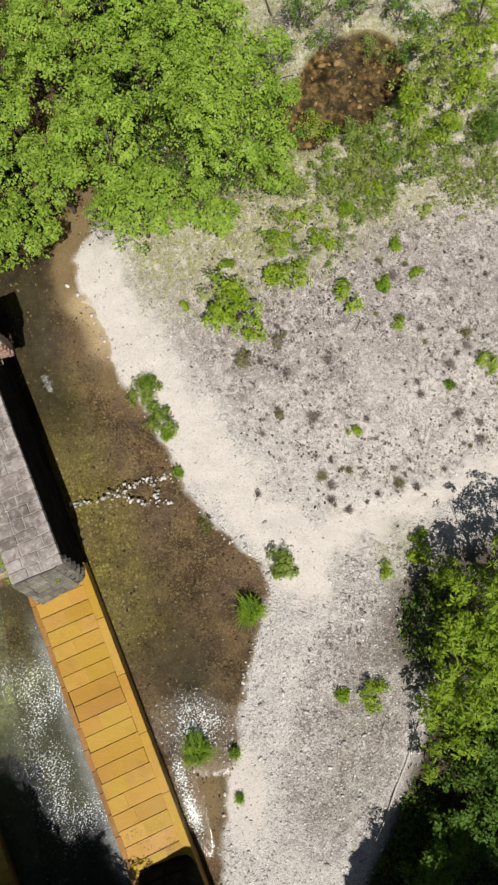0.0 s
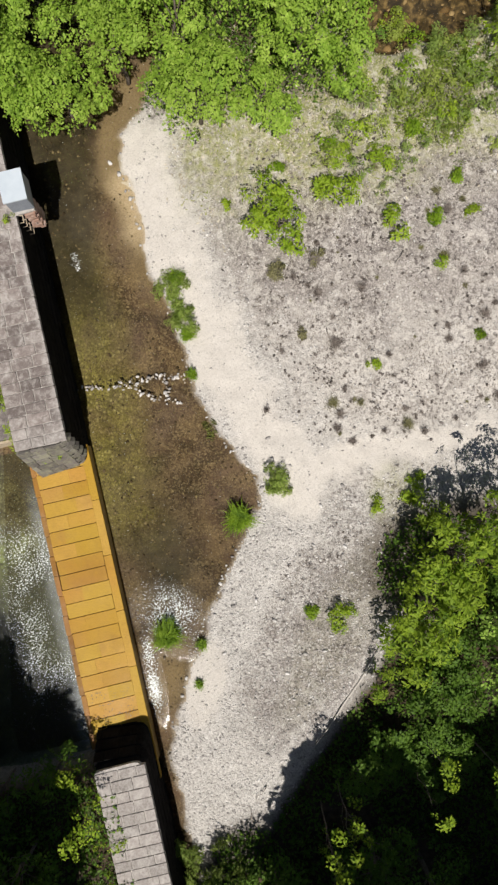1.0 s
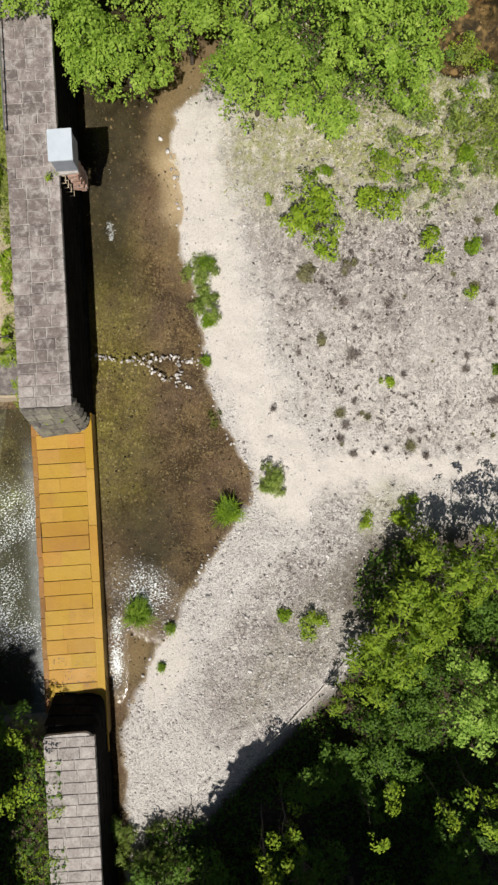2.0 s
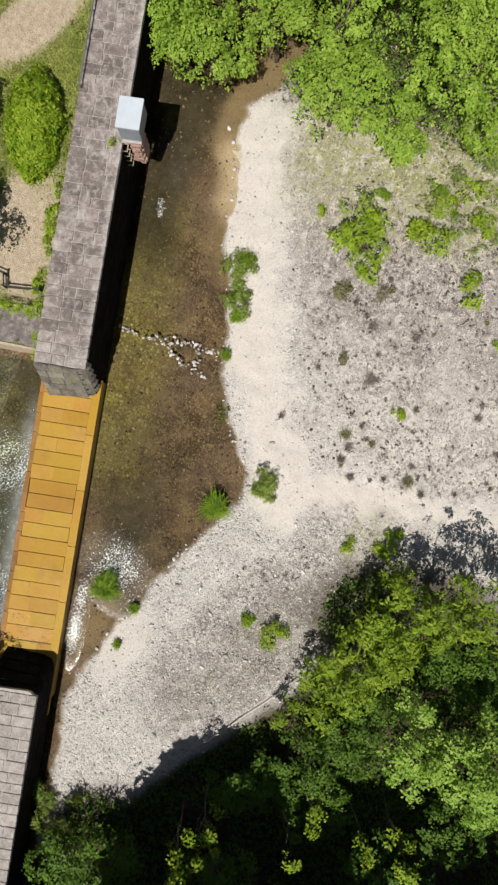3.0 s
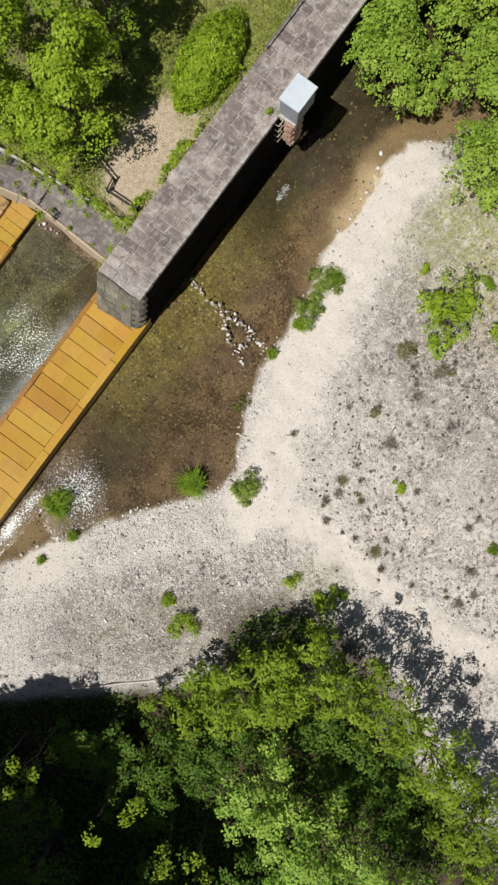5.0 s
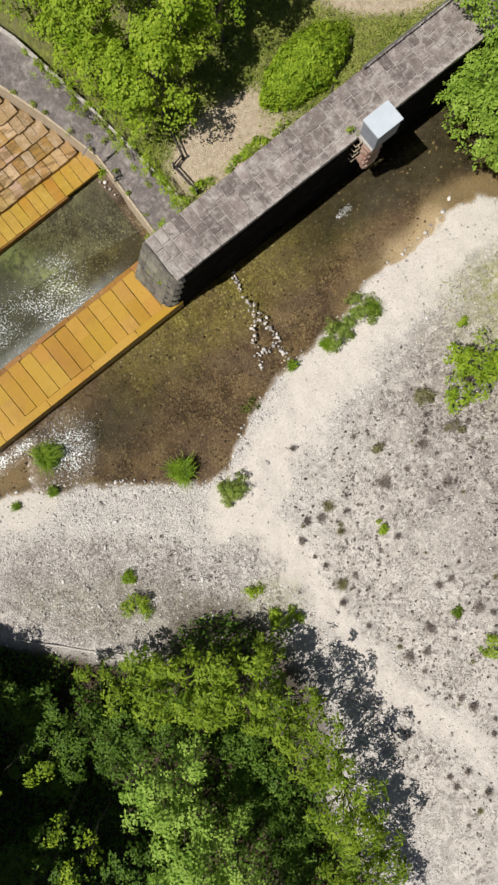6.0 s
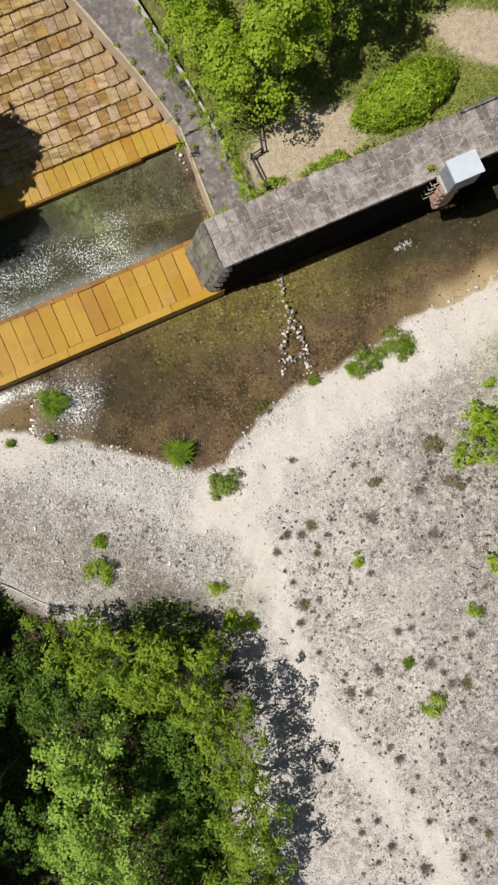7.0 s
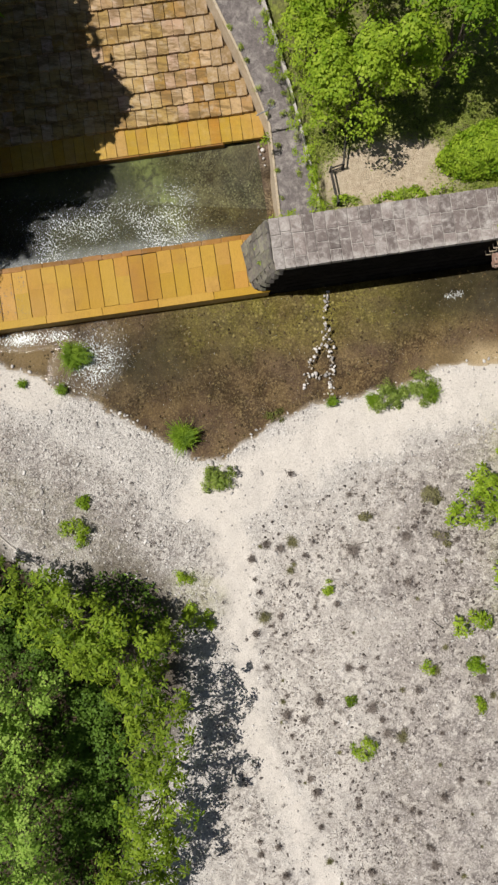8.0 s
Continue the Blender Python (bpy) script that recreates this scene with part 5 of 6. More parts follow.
MAPLE = "fresh green young maple with open layered branches"
for k, (x, y, h, r) in enumerate([(-8.9, -7.4, 4.2, 1.0), (-8.6, -8.8, 4.5, 1.15), (-9.1, -10.2, 4.6, 1.25), (-8.0, -10.9, 4.4, 1.05), (-8.0, -13.0, 4.6, 1.5), (-7.5, -7.2, 3.2, 0.65), (-7.3, -9.6, 3.4, 0.5)]):
    leafy_tree(MAPLE, x, y, gz(x, y), h, r, LEAF_MAPLE, "broad", 0.19, 240 + k, lobe=0.42, cover=1.8, dome=0.4, gaps=0.26, deep=0.9, thick=0.6, uneven=0.36)
LITTOP = "slim young tree whose top reaches out of the shade"
for k, (x, y, h, r) in enumerate([(-11.4, -7.7, 5.0, 0.55), (-11.2, -4.8, 4.6, 0.36), (-12.2, -4.3, 4.8, 0.34), (-13.1, -1.9, 5.0, 0.6), (-13.8, -1.3, 5.2, 0.42), (-11.6, -6.6, 4.8, 0.32), (-12.7, 6.3, 2.6, 0.55), (-11.6, 6.9, 2.0, 0.45)]):
    leafy_tree(LITTOP, x, y, gz(x, y), h, r, LEAF_GARDEN, "broad", 0.17, 260 + k, lobe=0.28, cover=1.0, dome=0.5, gaps=0.4, deep=0.5, thick=0.25)
# The lowest ones are dark filler for the shaded gap between crowns.
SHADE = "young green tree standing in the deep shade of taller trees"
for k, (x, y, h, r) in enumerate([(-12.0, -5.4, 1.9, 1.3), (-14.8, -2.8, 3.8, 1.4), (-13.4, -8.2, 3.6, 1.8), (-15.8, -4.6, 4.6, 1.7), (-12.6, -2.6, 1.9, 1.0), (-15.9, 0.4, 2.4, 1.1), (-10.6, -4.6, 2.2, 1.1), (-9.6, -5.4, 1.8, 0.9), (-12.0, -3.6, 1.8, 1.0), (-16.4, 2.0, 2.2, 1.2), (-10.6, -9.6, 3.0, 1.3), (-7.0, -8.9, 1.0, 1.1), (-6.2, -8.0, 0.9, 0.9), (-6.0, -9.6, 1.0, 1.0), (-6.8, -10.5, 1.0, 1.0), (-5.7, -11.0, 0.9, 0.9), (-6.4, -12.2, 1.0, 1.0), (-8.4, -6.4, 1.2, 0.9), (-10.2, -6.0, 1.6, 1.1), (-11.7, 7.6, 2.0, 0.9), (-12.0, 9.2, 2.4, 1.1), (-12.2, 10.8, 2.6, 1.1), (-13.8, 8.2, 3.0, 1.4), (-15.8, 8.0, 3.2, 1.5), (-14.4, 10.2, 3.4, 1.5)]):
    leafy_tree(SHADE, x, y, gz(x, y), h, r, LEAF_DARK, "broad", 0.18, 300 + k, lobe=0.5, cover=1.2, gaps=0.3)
TALL = "tall dark green tree on the bank casting deep shade"
for k, (x, y, h, r) in enumerate([(-19.3, -1.7, 10.5, 2.9), (-18.8, -6.0, 11.5, 3.0), (-18.0, -10.6, 11.5, 3.2), (-16.8, -14.6, 10.5, 3.0), (-15.8, 11.4, 11.0, 2.8), (-15.4, 15.0, 12.0, 3.2), (-14.4, 18.8, 12.0, 3.4),
                                  (-19.6, 9.4, 11.0, 2.8), (-11.9, 14.6, 8.4, 1.9), (-11.8, 17.2, 8.6, 2.1), (-12.6, 10.6, 7.6, 1.6), (-17.0, 9.0, 11.5, 2.3), (-17.5, -3.3, 10.6, 2.2), (-18.0, -8.6, 11.0, 2.2), (-11.2, 12.8, 8.6, 2.0), (-18.6, 13.4, 12.5, 3.0), (-18.0, 18.0, 12.5, 3.0), (-17.6, -1.9, 10.4, 1.8)]):
    tree(TALL, x, y, gz(x, y), h, r, LEAF_MID, 7000, 0.46, 400 + k, clumps=120, spread=0.30, flat=0.45)
# Out of view: added to cut sky light and deepen the shade.
SKY_SCREEN = "unseen large dark tree added to block the open sky"
for k, (x, y, h, r) in enumerate([(-23, 10, 19, 4.0), (-22.5, 15.5, 20, 4.2), (-22, 21, 20, 4.2), (-15, 24, 18, 4.2), (-8, 25, 17, 4.0), (-1, 25.5, 17, 4.0), (6, 25.5, 16, 4.0), (13, 24, 16, 4.0),
                                  (-27, 3.0, 14, 3.0), (-25, -3, 17, 3.8), (-25, -9, 18, 4.0), (-24, -15, 18, 4.0), (-29, 12, 24, 5.0), (-33, 5, 20, 4.0), (-18.5, 20.5, 17, 3.4)]):
    tree(SKY_SCREEN, x, y, gz(x, y), h, r, LEAF_DARK, 3500, 0.85, 440 + k, clumps=110, spread=0.28, flat=0.46)
GARDEN = "rounded fresh green garden tree beside the walkway"
for k, (x, y, h, r) in enumerate([(1.30, 11.45, 3.6, 1.5), (0.1, 12.9, 3.0, 1.1), (2.5, 12.4, 3.8, 1.3), (0.9, 14.2, 5.0, 1.5), (3.6, 14.2, 5.2, 1.5), (5.6, 15.0, 5.0, 1.7), (1.6, 17.0, 5.6, 2.0), (4.8, 17.4, 5.6, 2.0), (-0.2, 14.4, 2.8, 0.8), (-0.9, 16.2, 3.2, 1.1), (0.6, 11.2, 2.2, 0.65), (0.4, 12.1, 1.9, 0.5), (-0.1, 13.5, 1.9, 0.5), (4.2, 12.9, 4.6, 1.15)]):
    leafy_tree(GARDEN, x, y, gz(x, y), h, r, LEAF_MID if k in (4, 5, 7, 13) else LEAF_GARDEN, "broad", 0.185, 500 + k, lobe=0.55, cover=2.2, dome=0.4, gaps=0.15)


# ---- shrubs ----
def hedge():
    rng = np.random.default_rng(77)
    root = tagged(new("hedge_bush"), "dense clipped oval green bush on the garden terrace", "bush")
    root.matrix_basis = pose(6.15, 10.75, 2.0, 0, 0, 15)
    k = 1900
    u = rng.normal(size=(k, 3))
    u /= np.linalg.norm(u, axis=1, keepdims=True)
    u[:, 2] = np.abs(u[:, 2])
    lump = 1 + 0.09 * np.sin(u[:, 0] * 7 + 1) * np.cos(u[:, 1] * 6) + 0.06 * np.sin(u[:, 0] * 17) * np.sin(u[:, 1] * 15 + u[:, 2] * 9) + 0.04 * rng.normal(size=k)
    c = u * np.array([1.72, 0.88, 0.75]) * lump[:, None]
    child("foliage", spray_mesh("foliage", c, u + rng.normal(size=u.shape) * 0.4, 0.14 * rng.uniform(0.6, 1.3, k), "broad", LEAF_GARDEN, rng), root)
    for a in range(5):
        v, f = tube(limb_line((0.3 * a - 0.6, 0, -0.1), (0.5 * a - 1.0, 0.2, 0.6), rng, 0.1, 4), [0.05, 0.04, 0.03, 0.01], 5)
        child("stem", mesh_of("stem", v, f, BARK), root)
    log = tagged(new("fallen_branch"), "curved grey fallen branch beside the oval bush", "branch")
    v, f = tube([(7.55, 11.75, 2.1), (7.85, 11.5, 2.12), (7.98, 11.15, 2.14), (7.85, 10.8, 2.14), (7.5, 10.5, 2.15), (7.1, 10.2, 2.14), (6.75, 9.95, 2.12), (6.5, 9.6, 2.1)], [0.02, 0.04, 0.05, 0.05, 0.05, 0.045, 0.035, 0.02], 7)
    child("branch_wood", mesh_of("branch_wood", v, f, BARK, True), log)


hedge()
GREEN = "small bright green shrub growing in pale gravel"
for k, (x, y, r, h, n) in enumerate([(8.7, -0.75, 0.25, 0.3, 300), (7.5, 1.2, 0.2, 0.2, 200), (5.1, -6.55, 0.24, 0.25, 220), (6.75, -6.55, 0.32, 0.3, 400), (6.85, -7.8, 0.3, 0.25, 260), (3.0, -9.4, 0.42, 0.3, 420),
                                    (2.4, -7.8, 0.2, 0.2, 160), (1.55, -3.95, 0.24, 0.22, 220), (-7.3, -2.3, 0.5, 0.45, 700), (-7.15, -1.25, 0.25, 0.25, 240), (-3.55, -3.85, 0.36, 0.25, 300),
                                    (9.2, -3.0, 0.45, 0.4, 500), (10.0, -5.9, 0.5, 0.4, 600), (8.1, -2.3, 0.4, 0.4, 420), (9.0, -4.6, 0.5, 0.4, 600),
                                    (8.3, -7.4, 0.4, 0.3, 360), (-3.1, -5.0, 0.4, 0.4, 400), (-2.6, -5.2, 0.3, 0.3, 220)]):
    shrub(GREEN, x, y, gz(x, y), r, h, LEAF_GARDEN if k % 3 else LEAF_MID, int(n * 1.4), 0.072, 600 + k)
OLIVE = "low dark olive-brown shrub"
for k, (x, y, r, h, n) in enumerate([(5.05, -0.55, 0.36, 0.3, 520), (5.5, -2.05, 0.3, 0.2, 300), (2.75, -1.45, 0.2, 0.15, 160)]):
    shrub(OLIVE + " in pale gravel", x, y, gz(x, y), r, h, LEAF_OLIVE, int(n * 1.4), 0.06, 625 + k)
shrub(OLIVE + " growing under the shallow water", -0.5, 2.15, gz(-0.5, 2.15) - 0.05, 0.34, 0.12, LEAF_SUNKEN, 700, 0.06, 629)
WATERSIDE = "leafy green waterside plant at the stream edge"
for k, (x, y, r, h, n) in enumerate([(-2.35, -0.35, 0.55, 0.7, 1300), (3.15, 2.95, 0.55, 0.55, 1300), (4.5, 3.15, 0.58, 0.7, 1500), (3.8, 2.95, 0.45, 0.4, 900), (-2.75, -0.15, 0.3, 0.5, 400),
                                    (-15.2, 3.5, 0.5, 0.7, 1100), (-15.9, 3.1, 0.6, 0.8, 1300), (-16.2, 2.2, 0.8, 0.9, 1400), (-15.0, 2.3, 0.3, 0.4, 300)]):
    shrub(WATERSIDE, x, y, gz(x, y) - 0.02, r, h, LEAF_WATERSIDE, int(n * 1.3), 0.065, 640 + k, slim=0.4)
for k, (x, y, r, h, n) in enumerate([(-3.75, 1.15, 0.62, 0.55, 700), (-7.75, 3.85, 0.62, 0.6, 750), (1.45, 2.6, 0.26, 0.3, 220), (-8.15, 2.65, 0.28, 0.25, 200), (-9.55, 2.8, 0.22, 0.18, 140), (4.9, 3.0, 0.4, 0.4, 300), (2.9, 2.7, 0.35, 0.3, 240)]):
    tuft = tagged(new("grass_tussock"), "spiky bright green grass tussock at the water's edge", "grass tussock")
    tuft.matrix_basis = pose(x, y, gz(x, y))
    child("foliage", tussock_mesh("foliage", r * 0.95, h, int(n * 1.3), LEAF_MID, 660 + k, 0.011), tuft)
    child("old_growth", tussock_mesh("old_growth", r * 0.8, h * 0.3, n // 6, LEAF_GRASS, 670 + k, 0.012), tuft, None, "yellowed old grass blades")
SAPLING = "slender bright green sapling thicket beside the brown hollow"
for k, (x, y, h, r) in enumerate([(15.3, -10.9, 2.2, 1.0), (15.9, -12.4, 2.4, 1.1), (13.0, -8.9, 1.6, 0.9), (13.8, -10.2, 2.0, 1.0), (13.4, -11.5, 1.8, 0.9), (11.5, -9.3, 1.2, 0.7), (14.4, -9.4, 1.6, 0.7), (14.6, -11.8, 2.0, 0.9), (12.2, -10.4, 1.2, 0.6), (17.2, -13.2, 2.4, 1.0)]):
    leafy_tree(SAPLING, x, y, gz(x, y), h, r, LEAF_GARDEN if k % 3 else LEAF_MEADOW, "pinnate", 0.2, 560 + k, lobe=0.36, cover=0.9, gaps=0.36, stretch=0.8 + 0.1 * (k * 3 % 5), turn=k * 41, deep=0.5)
DARKBUSH = "dark green bush beside the amber side pool"
for k, (x, y, h, r) in enumerate([(17.7, -9.9, 1.3, 0.7), (17.0, -10.6, 1.0, 0.5), (16.9, -5.0, 1.0, 0.6), (18.2, -5.9, 1.8, 0.8), (17.3, -6.4, 1.0, 0.5), (18.3, -8.0, 1.4, 0.7), (16.0, -9.9, 1.0, 0.5), (11.7, -11.6, 1.0, 0.6), (12.0, -12.4, 1.1, 0.7), (13.4, -4.3, 1.2, 0.7)]):
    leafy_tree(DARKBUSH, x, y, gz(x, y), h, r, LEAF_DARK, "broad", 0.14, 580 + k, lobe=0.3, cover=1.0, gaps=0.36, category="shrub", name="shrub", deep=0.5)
DEADBRUSH = "bare grey dead brushwood on the dry bank"
for k, (x, y, r, h, n) in enumerate([(18.4, -5.6, 1.0, 0.8, 900), (17.8, -7.4, 1.0, 0.8, 900), (19.0, -8.8, 1.1, 0.8, 900), (11.2, -7.2, 0.8, 0.5, 700), (16.9, -4.6, 0.8, 0.6, 700), (-8.0, -5.3, 0.5, 0.9, 260)]):
    shrub(DEADBRUSH, x, y, gz(x, y), r, h, LEAF_GREY, n, 0.12, 590 + k, slim=0.15, stalks=12)
rng_twigs = np.random.default_rng(53)
for k in range(22):
    x, y = rng_twigs.uniform(15.5, 19.5), rng_twigs.uniform(-10.2, -3.6)
    if np.hypot((x - 15.6) / 1.9, (y + 7.4) / 2.4) < 1.0:
        continue
    twig = tagged(new("dead_branch"), "bare grey dead branch lying on the dry bank", "branch")
    a, ln = rng_twigs.uniform(0, 6.28), rng_twigs.uniform(0.6, 1.6)
    z = gz(x, y) + 0.08
    v, f = tube(limb_line((x, y, z), (x + math.cos(a) * ln, y + math.sin(a) * ln, z + rng_twigs.uniform(0.1, 0.5)), rng_twigs, 0.16, 6), [0.035, 0.03, 0.025, 0.02, 0.012, 0.006], 5)
    child("branch_wood", mesh_of("branch_wood", v, f, DEAD_WOOD if k % 3 else BARK, True), twig)
YOUNG = "yellow-green young sapling standing in the gravel"
for k, (x, y, h, r) in enumerate([(7.2, -0.1, 2.1, 0.75), (6.5, 0.05, 1.5, 0.62), (6.55, -0.75, 1.9, 0.8), (7.05, -0.95, 1.7, 0.65), (6.0, -1.2, 0.9, 0.5), (7.65, -3.2, 0.9, 0.62), (7.9, -2.3, 0.7, 0.42), (6.85, -4.65, 0.6, 0.42), (6.2, -5.05, 0.6, 0.36)]):
    leafy_tree(YOUNG, x, y, gz(x, y), h, r, LEAF_GARDEN, "pinnate", 0.21, 570 + k, lobe=0.28, cover=0.8, gaps=0.36, deep=0.4)
BRUSH = "grey-green willow scrub on the dry bank"
for k, (x, y, r, h) in enumerate([(11.4, -6.3, 0.7, 0.9), (12.6, -7.0, 0.7, 1.0), (11.8, -8.2, 0.8, 1.0), (13.0, -9.2, 0.8, 1.2), (14.0, -11.6, 0.8, 1.2), (10.6, -7.8, 0.55, 0.7), (9.9, -4.4, 0.6, 0.8),
                                 (10.9, -9.6, 0.6, 0.7), (12.5, -12.3, 0.8, 0.9), (9.0, -2.6, 0.5, 0.7), (8.8, -5.4, 0.5, 0.6), (10.9, -3.9, 0.6, 0.9), (9.6, -7.0, 0.5, 0.6), (12.2, -10.4, 0.7, 0.8),
                                 (16.4, -9.4, 0.5, 0.6), (14.4, -9.2, 0.6, 0.9), (13.6, -7.0, 0.4, 0.5), (13.2, -8.0, 0.5, 0.7), (11.9, -9.2, 0.4, 0.5), (10.2, -6.6, 0.4, 0.5), (9.4, -6.2, 0.35, 0.5), (11.0, -5.2, 0.45, 0.7), (10.2, -3.0, 0.4, 0.6), (8.6, -3.8, 0.4, 0.5), (9.4, -9.0, 0.5, 0.5), (11.2, -11.2, 0.6, 0.7), (7.9, -4.6, 0.35, 0.4), (13.8, -5.4, 0.6, 0.8), (16.8, -8.6, 0.6, 0.8)]):
    leafy_tree(BRUSH, x, y, gz(x, y), h, r, LEAF_WILLOW if k % 3 else LEAF_MEADOW, "pinnate", 0.14, 680 + k, lobe=0.26, cover=0.6, gaps=0.45, category="shrub", name="shrub", stretch=0.65 + 0.13 * (k * 7 % 8), turn=k * 53, deep=0.4)
THICKET = "ragged green thicket bush with dark gaps on the dry bank"
rng_thicket = random.Random(67)
spots = []
for k in range(400):
    x, y = rng_thicket.uniform(8.6, 17.5), rng_thicket.uniform(-14.5, -2.6)
    depth = x + 0.30 * (y + 8) - 10.2
    if depth < -0.4 or rng_thicket.random() > 0.35 + 0.4 * depth or np.hypot((x - 15.5) / 2.1, (y + 7.6) / 2.7) < 1.0 or (x > 16.2 and y > -9.5):
        continue
    r = rng_thicket.uniform(0.3, 0.75)
    if all(math.hypot(x - a, y - b) > 0.75 * (r + c) for a, b, c in spots):
        spots.append((x, y, r))
for k, (x, y, r) in enumerate(spots[:46]):
    leafy_tree(THICKET, x, y, gz(x, y), r * rng_thicket.uniform(0.9, 1.7), r, (LEAF_MID, LEAF_WILLOW, LEAF_GARDEN, LEAF_WATERSIDE)[k % 4], "broad" if k % 3 else "pinnate", 0.15, 1100 + k, lobe=0.28, cover=0.9, gaps=0.42, category="shrub", name="shrub", deep=0.5, uneven=0.5, thick=0.6)
EDGE = "green creeping weeds on the masonry edge"
for k, (x, y, z, r, n) in enumerate([(-0.75, 8.35, 1.45, 0.25, 200), (-0.35, 8.5, 1.5, 0.3, 220), (0.55, 8.9, 1.7, 0.4, 420), (0.35, 9.6, 1.85, 0.45, 500), (0.1, 10.5, 1.9, 0.45, 420), (-0.1, 11.4, 2.0, 0.4, 360),
                                    (3.1, 9.15, 2.0, 0.22, 150), (-1.1, 13.0, 2.0, 0.3, 220), (-1.5, 14.5, 2.3, 0.3, 200), (-1.3, 11.0, 1.7, 0.18, 90), (0.2, 12.4, 2.0, 0.5, 420), (-0.3, 13.2, 2.0, 0.5, 420), (0.5, 13.2, 2.0, 0.6, 500), (-0.9, 14.2, 2.1, 0.5, 420), (0.0, 12.0, 1.7, 0.3, 200),
                                    (-1.22, 7.0, 1.25, 0.10, 40), (-1.35, 7.6, 1.2, 0.12, 50), (6.35, 8.0, 2.4, 0.16, 110), (4.5, 9.5, 2.0, 0.35, 260), (-13.8, 5.7, 1.5, 0.7, 700), (-12.4, 6.0, 1.5, 0.5, 500),
                                    (-15.6, 5.6, 1.6, 0.8, 700)]):
    shrub(EDGE, x, y, z, r, 0.18 + 0.3 * r, LEAF_GARDEN, n, 0.06, 720 + k, category="weeds", name="weeds", stalks=2)


rng_weeds = random.Random(29)
for k in range(34):
    y = 8.6 + 0.21 * k + rng_weeds.uniform(-0.1, 0.1)
    x = float(np.interp(y, [p[1] for p in WALK_R], [p[0] for p in WALK_R])) + rng_weeds.uniform(-0.25, 0.12)
    z = float(np.interp(y, [p[1] for p in WALK_R], (1.0, 1.0, 1.15, 1.5, 2.0, 2.9))) + 0.06
    shrub(EDGE, x, y, z, rng_weeds.uniform(0.06, 0.18), rng_weeds.uniform(0.08, 0.25), LEAF_MEADOW if k % 3 else LEAF_GARDEN, rng_weeds.randint(60, 160), 0.05, 760 + k, category="weeds", name="weeds", stalks=2)
for k in range(15):
    sw = rng_weeds.uniform(2.0, 6.2)
    shrub(EDGE, *wp(sw, rng_weeds.uniform(1.72, 2.15), 2.0), rng_weeds.uniform(0.07, 0.18), rng_weeds.uniform(0.1, 0.3), LEAF_MEADOW if k % 2 else LEAF_GARDEN, rng_weeds.randint(50, 170), 0.08, 830 + k, category="weeds", name="weeds", stalks=2)
for k in range(14):
    f, y = rng_weeds.random(), rng_weeds.uniform(8.8, 15.0)
    x0 = float(np.interp(y, [p[1] for p in WALK_L], [p[0] for p in WALK_L]))
    x1 = float(np.interp(y, [p[1] for p in WALK_R], [p[0] for p in WALK_R]))
    z = float(np.interp(y, [p[1] for p in WALK_R], (1.0, 1.0, 1.15, 1.5, 2.0, 2.9)))
    shrub(EDGE, x0 + (x1 - x0) * (0.1 if k % 2 else f), y, z, rng_weeds.uniform(0.06, 0.16), 0.12, LEAF_MEADOW, rng_weeds.randint(40, 110), 0.04, 800 + k, category="weeds", name="weeds", stalks=2)


# ---- tufts, stones, litter ----
def scatter(count, seed, x0, x1, y0, y1, mask):
    rng = np.random.default_rng(seed)
    x, y = rng.uniform(x0, x1, count), rng.uniform(y0, y1, count)
    keep = rng.random(count) < mask(x, y)
    return x[keep], y[keep], rng


def dry_tufts():
    kinds = [tussock_mesh("dry_tuft", 0.16 + 0.05 * k, 0.12, 130 + 60 * k, LEAF_OLIVE if k == 2 else LEAF_DRY, 800 + k, 0.0045) for k in range(4)]
    spots = [(1.85, -4.5), (-0.7, -2.5), (0.2, -2.4), (2.35, -2.6), (1.3, -7.8), (3.75, -8.85), (4.25, -8.95), (5.05, -0.5), (0.05, 0.0), (-0.2, -2.65), (-0.66, -5.05), (5.4, -2.0), (0.1, -12.8), (1.35, -7.9)]
    for k in range(26):
        y = -2.6 - 12.8 * ((k * 0.618) % 1.0)
        x = float(np.interp(-y, [-p[1] for p in TRAIL], [p[0] for p in TRAIL]))
        spots.append((x + 0.95 + 0.4 * math.sin(k * 2.3), y))
    x, y, rng = scatter(420, 81, -1.0, 9.5, -15, -0.5, lambda a, b: 0.35 * ground_masks(a, b)["scrub"])
    spots += list(zip(x, y))
    for i, (px, py) in enumerate(spots):
        ob = new("dry_tuft", kinds[i % 4])
        k = (0.3 + 0.7 * (((i * 37) % 17) / 17) ** 2) * (1.7 if i % 4 == 0 else 1.0) if i > 13 else 1.15
        ob.matrix_basis = pose(px, py, gz(px, py), 0, 0, i * 77) @ Matrix.Scale(k, 4)
        tagged(ob, "olive-brown half-dead tuft of stalks in gravel" if i % 4 == 2 else "dead grey-brown tuft of dry stalks in gravel", "dry tuft", "dry tufts on the gravel")


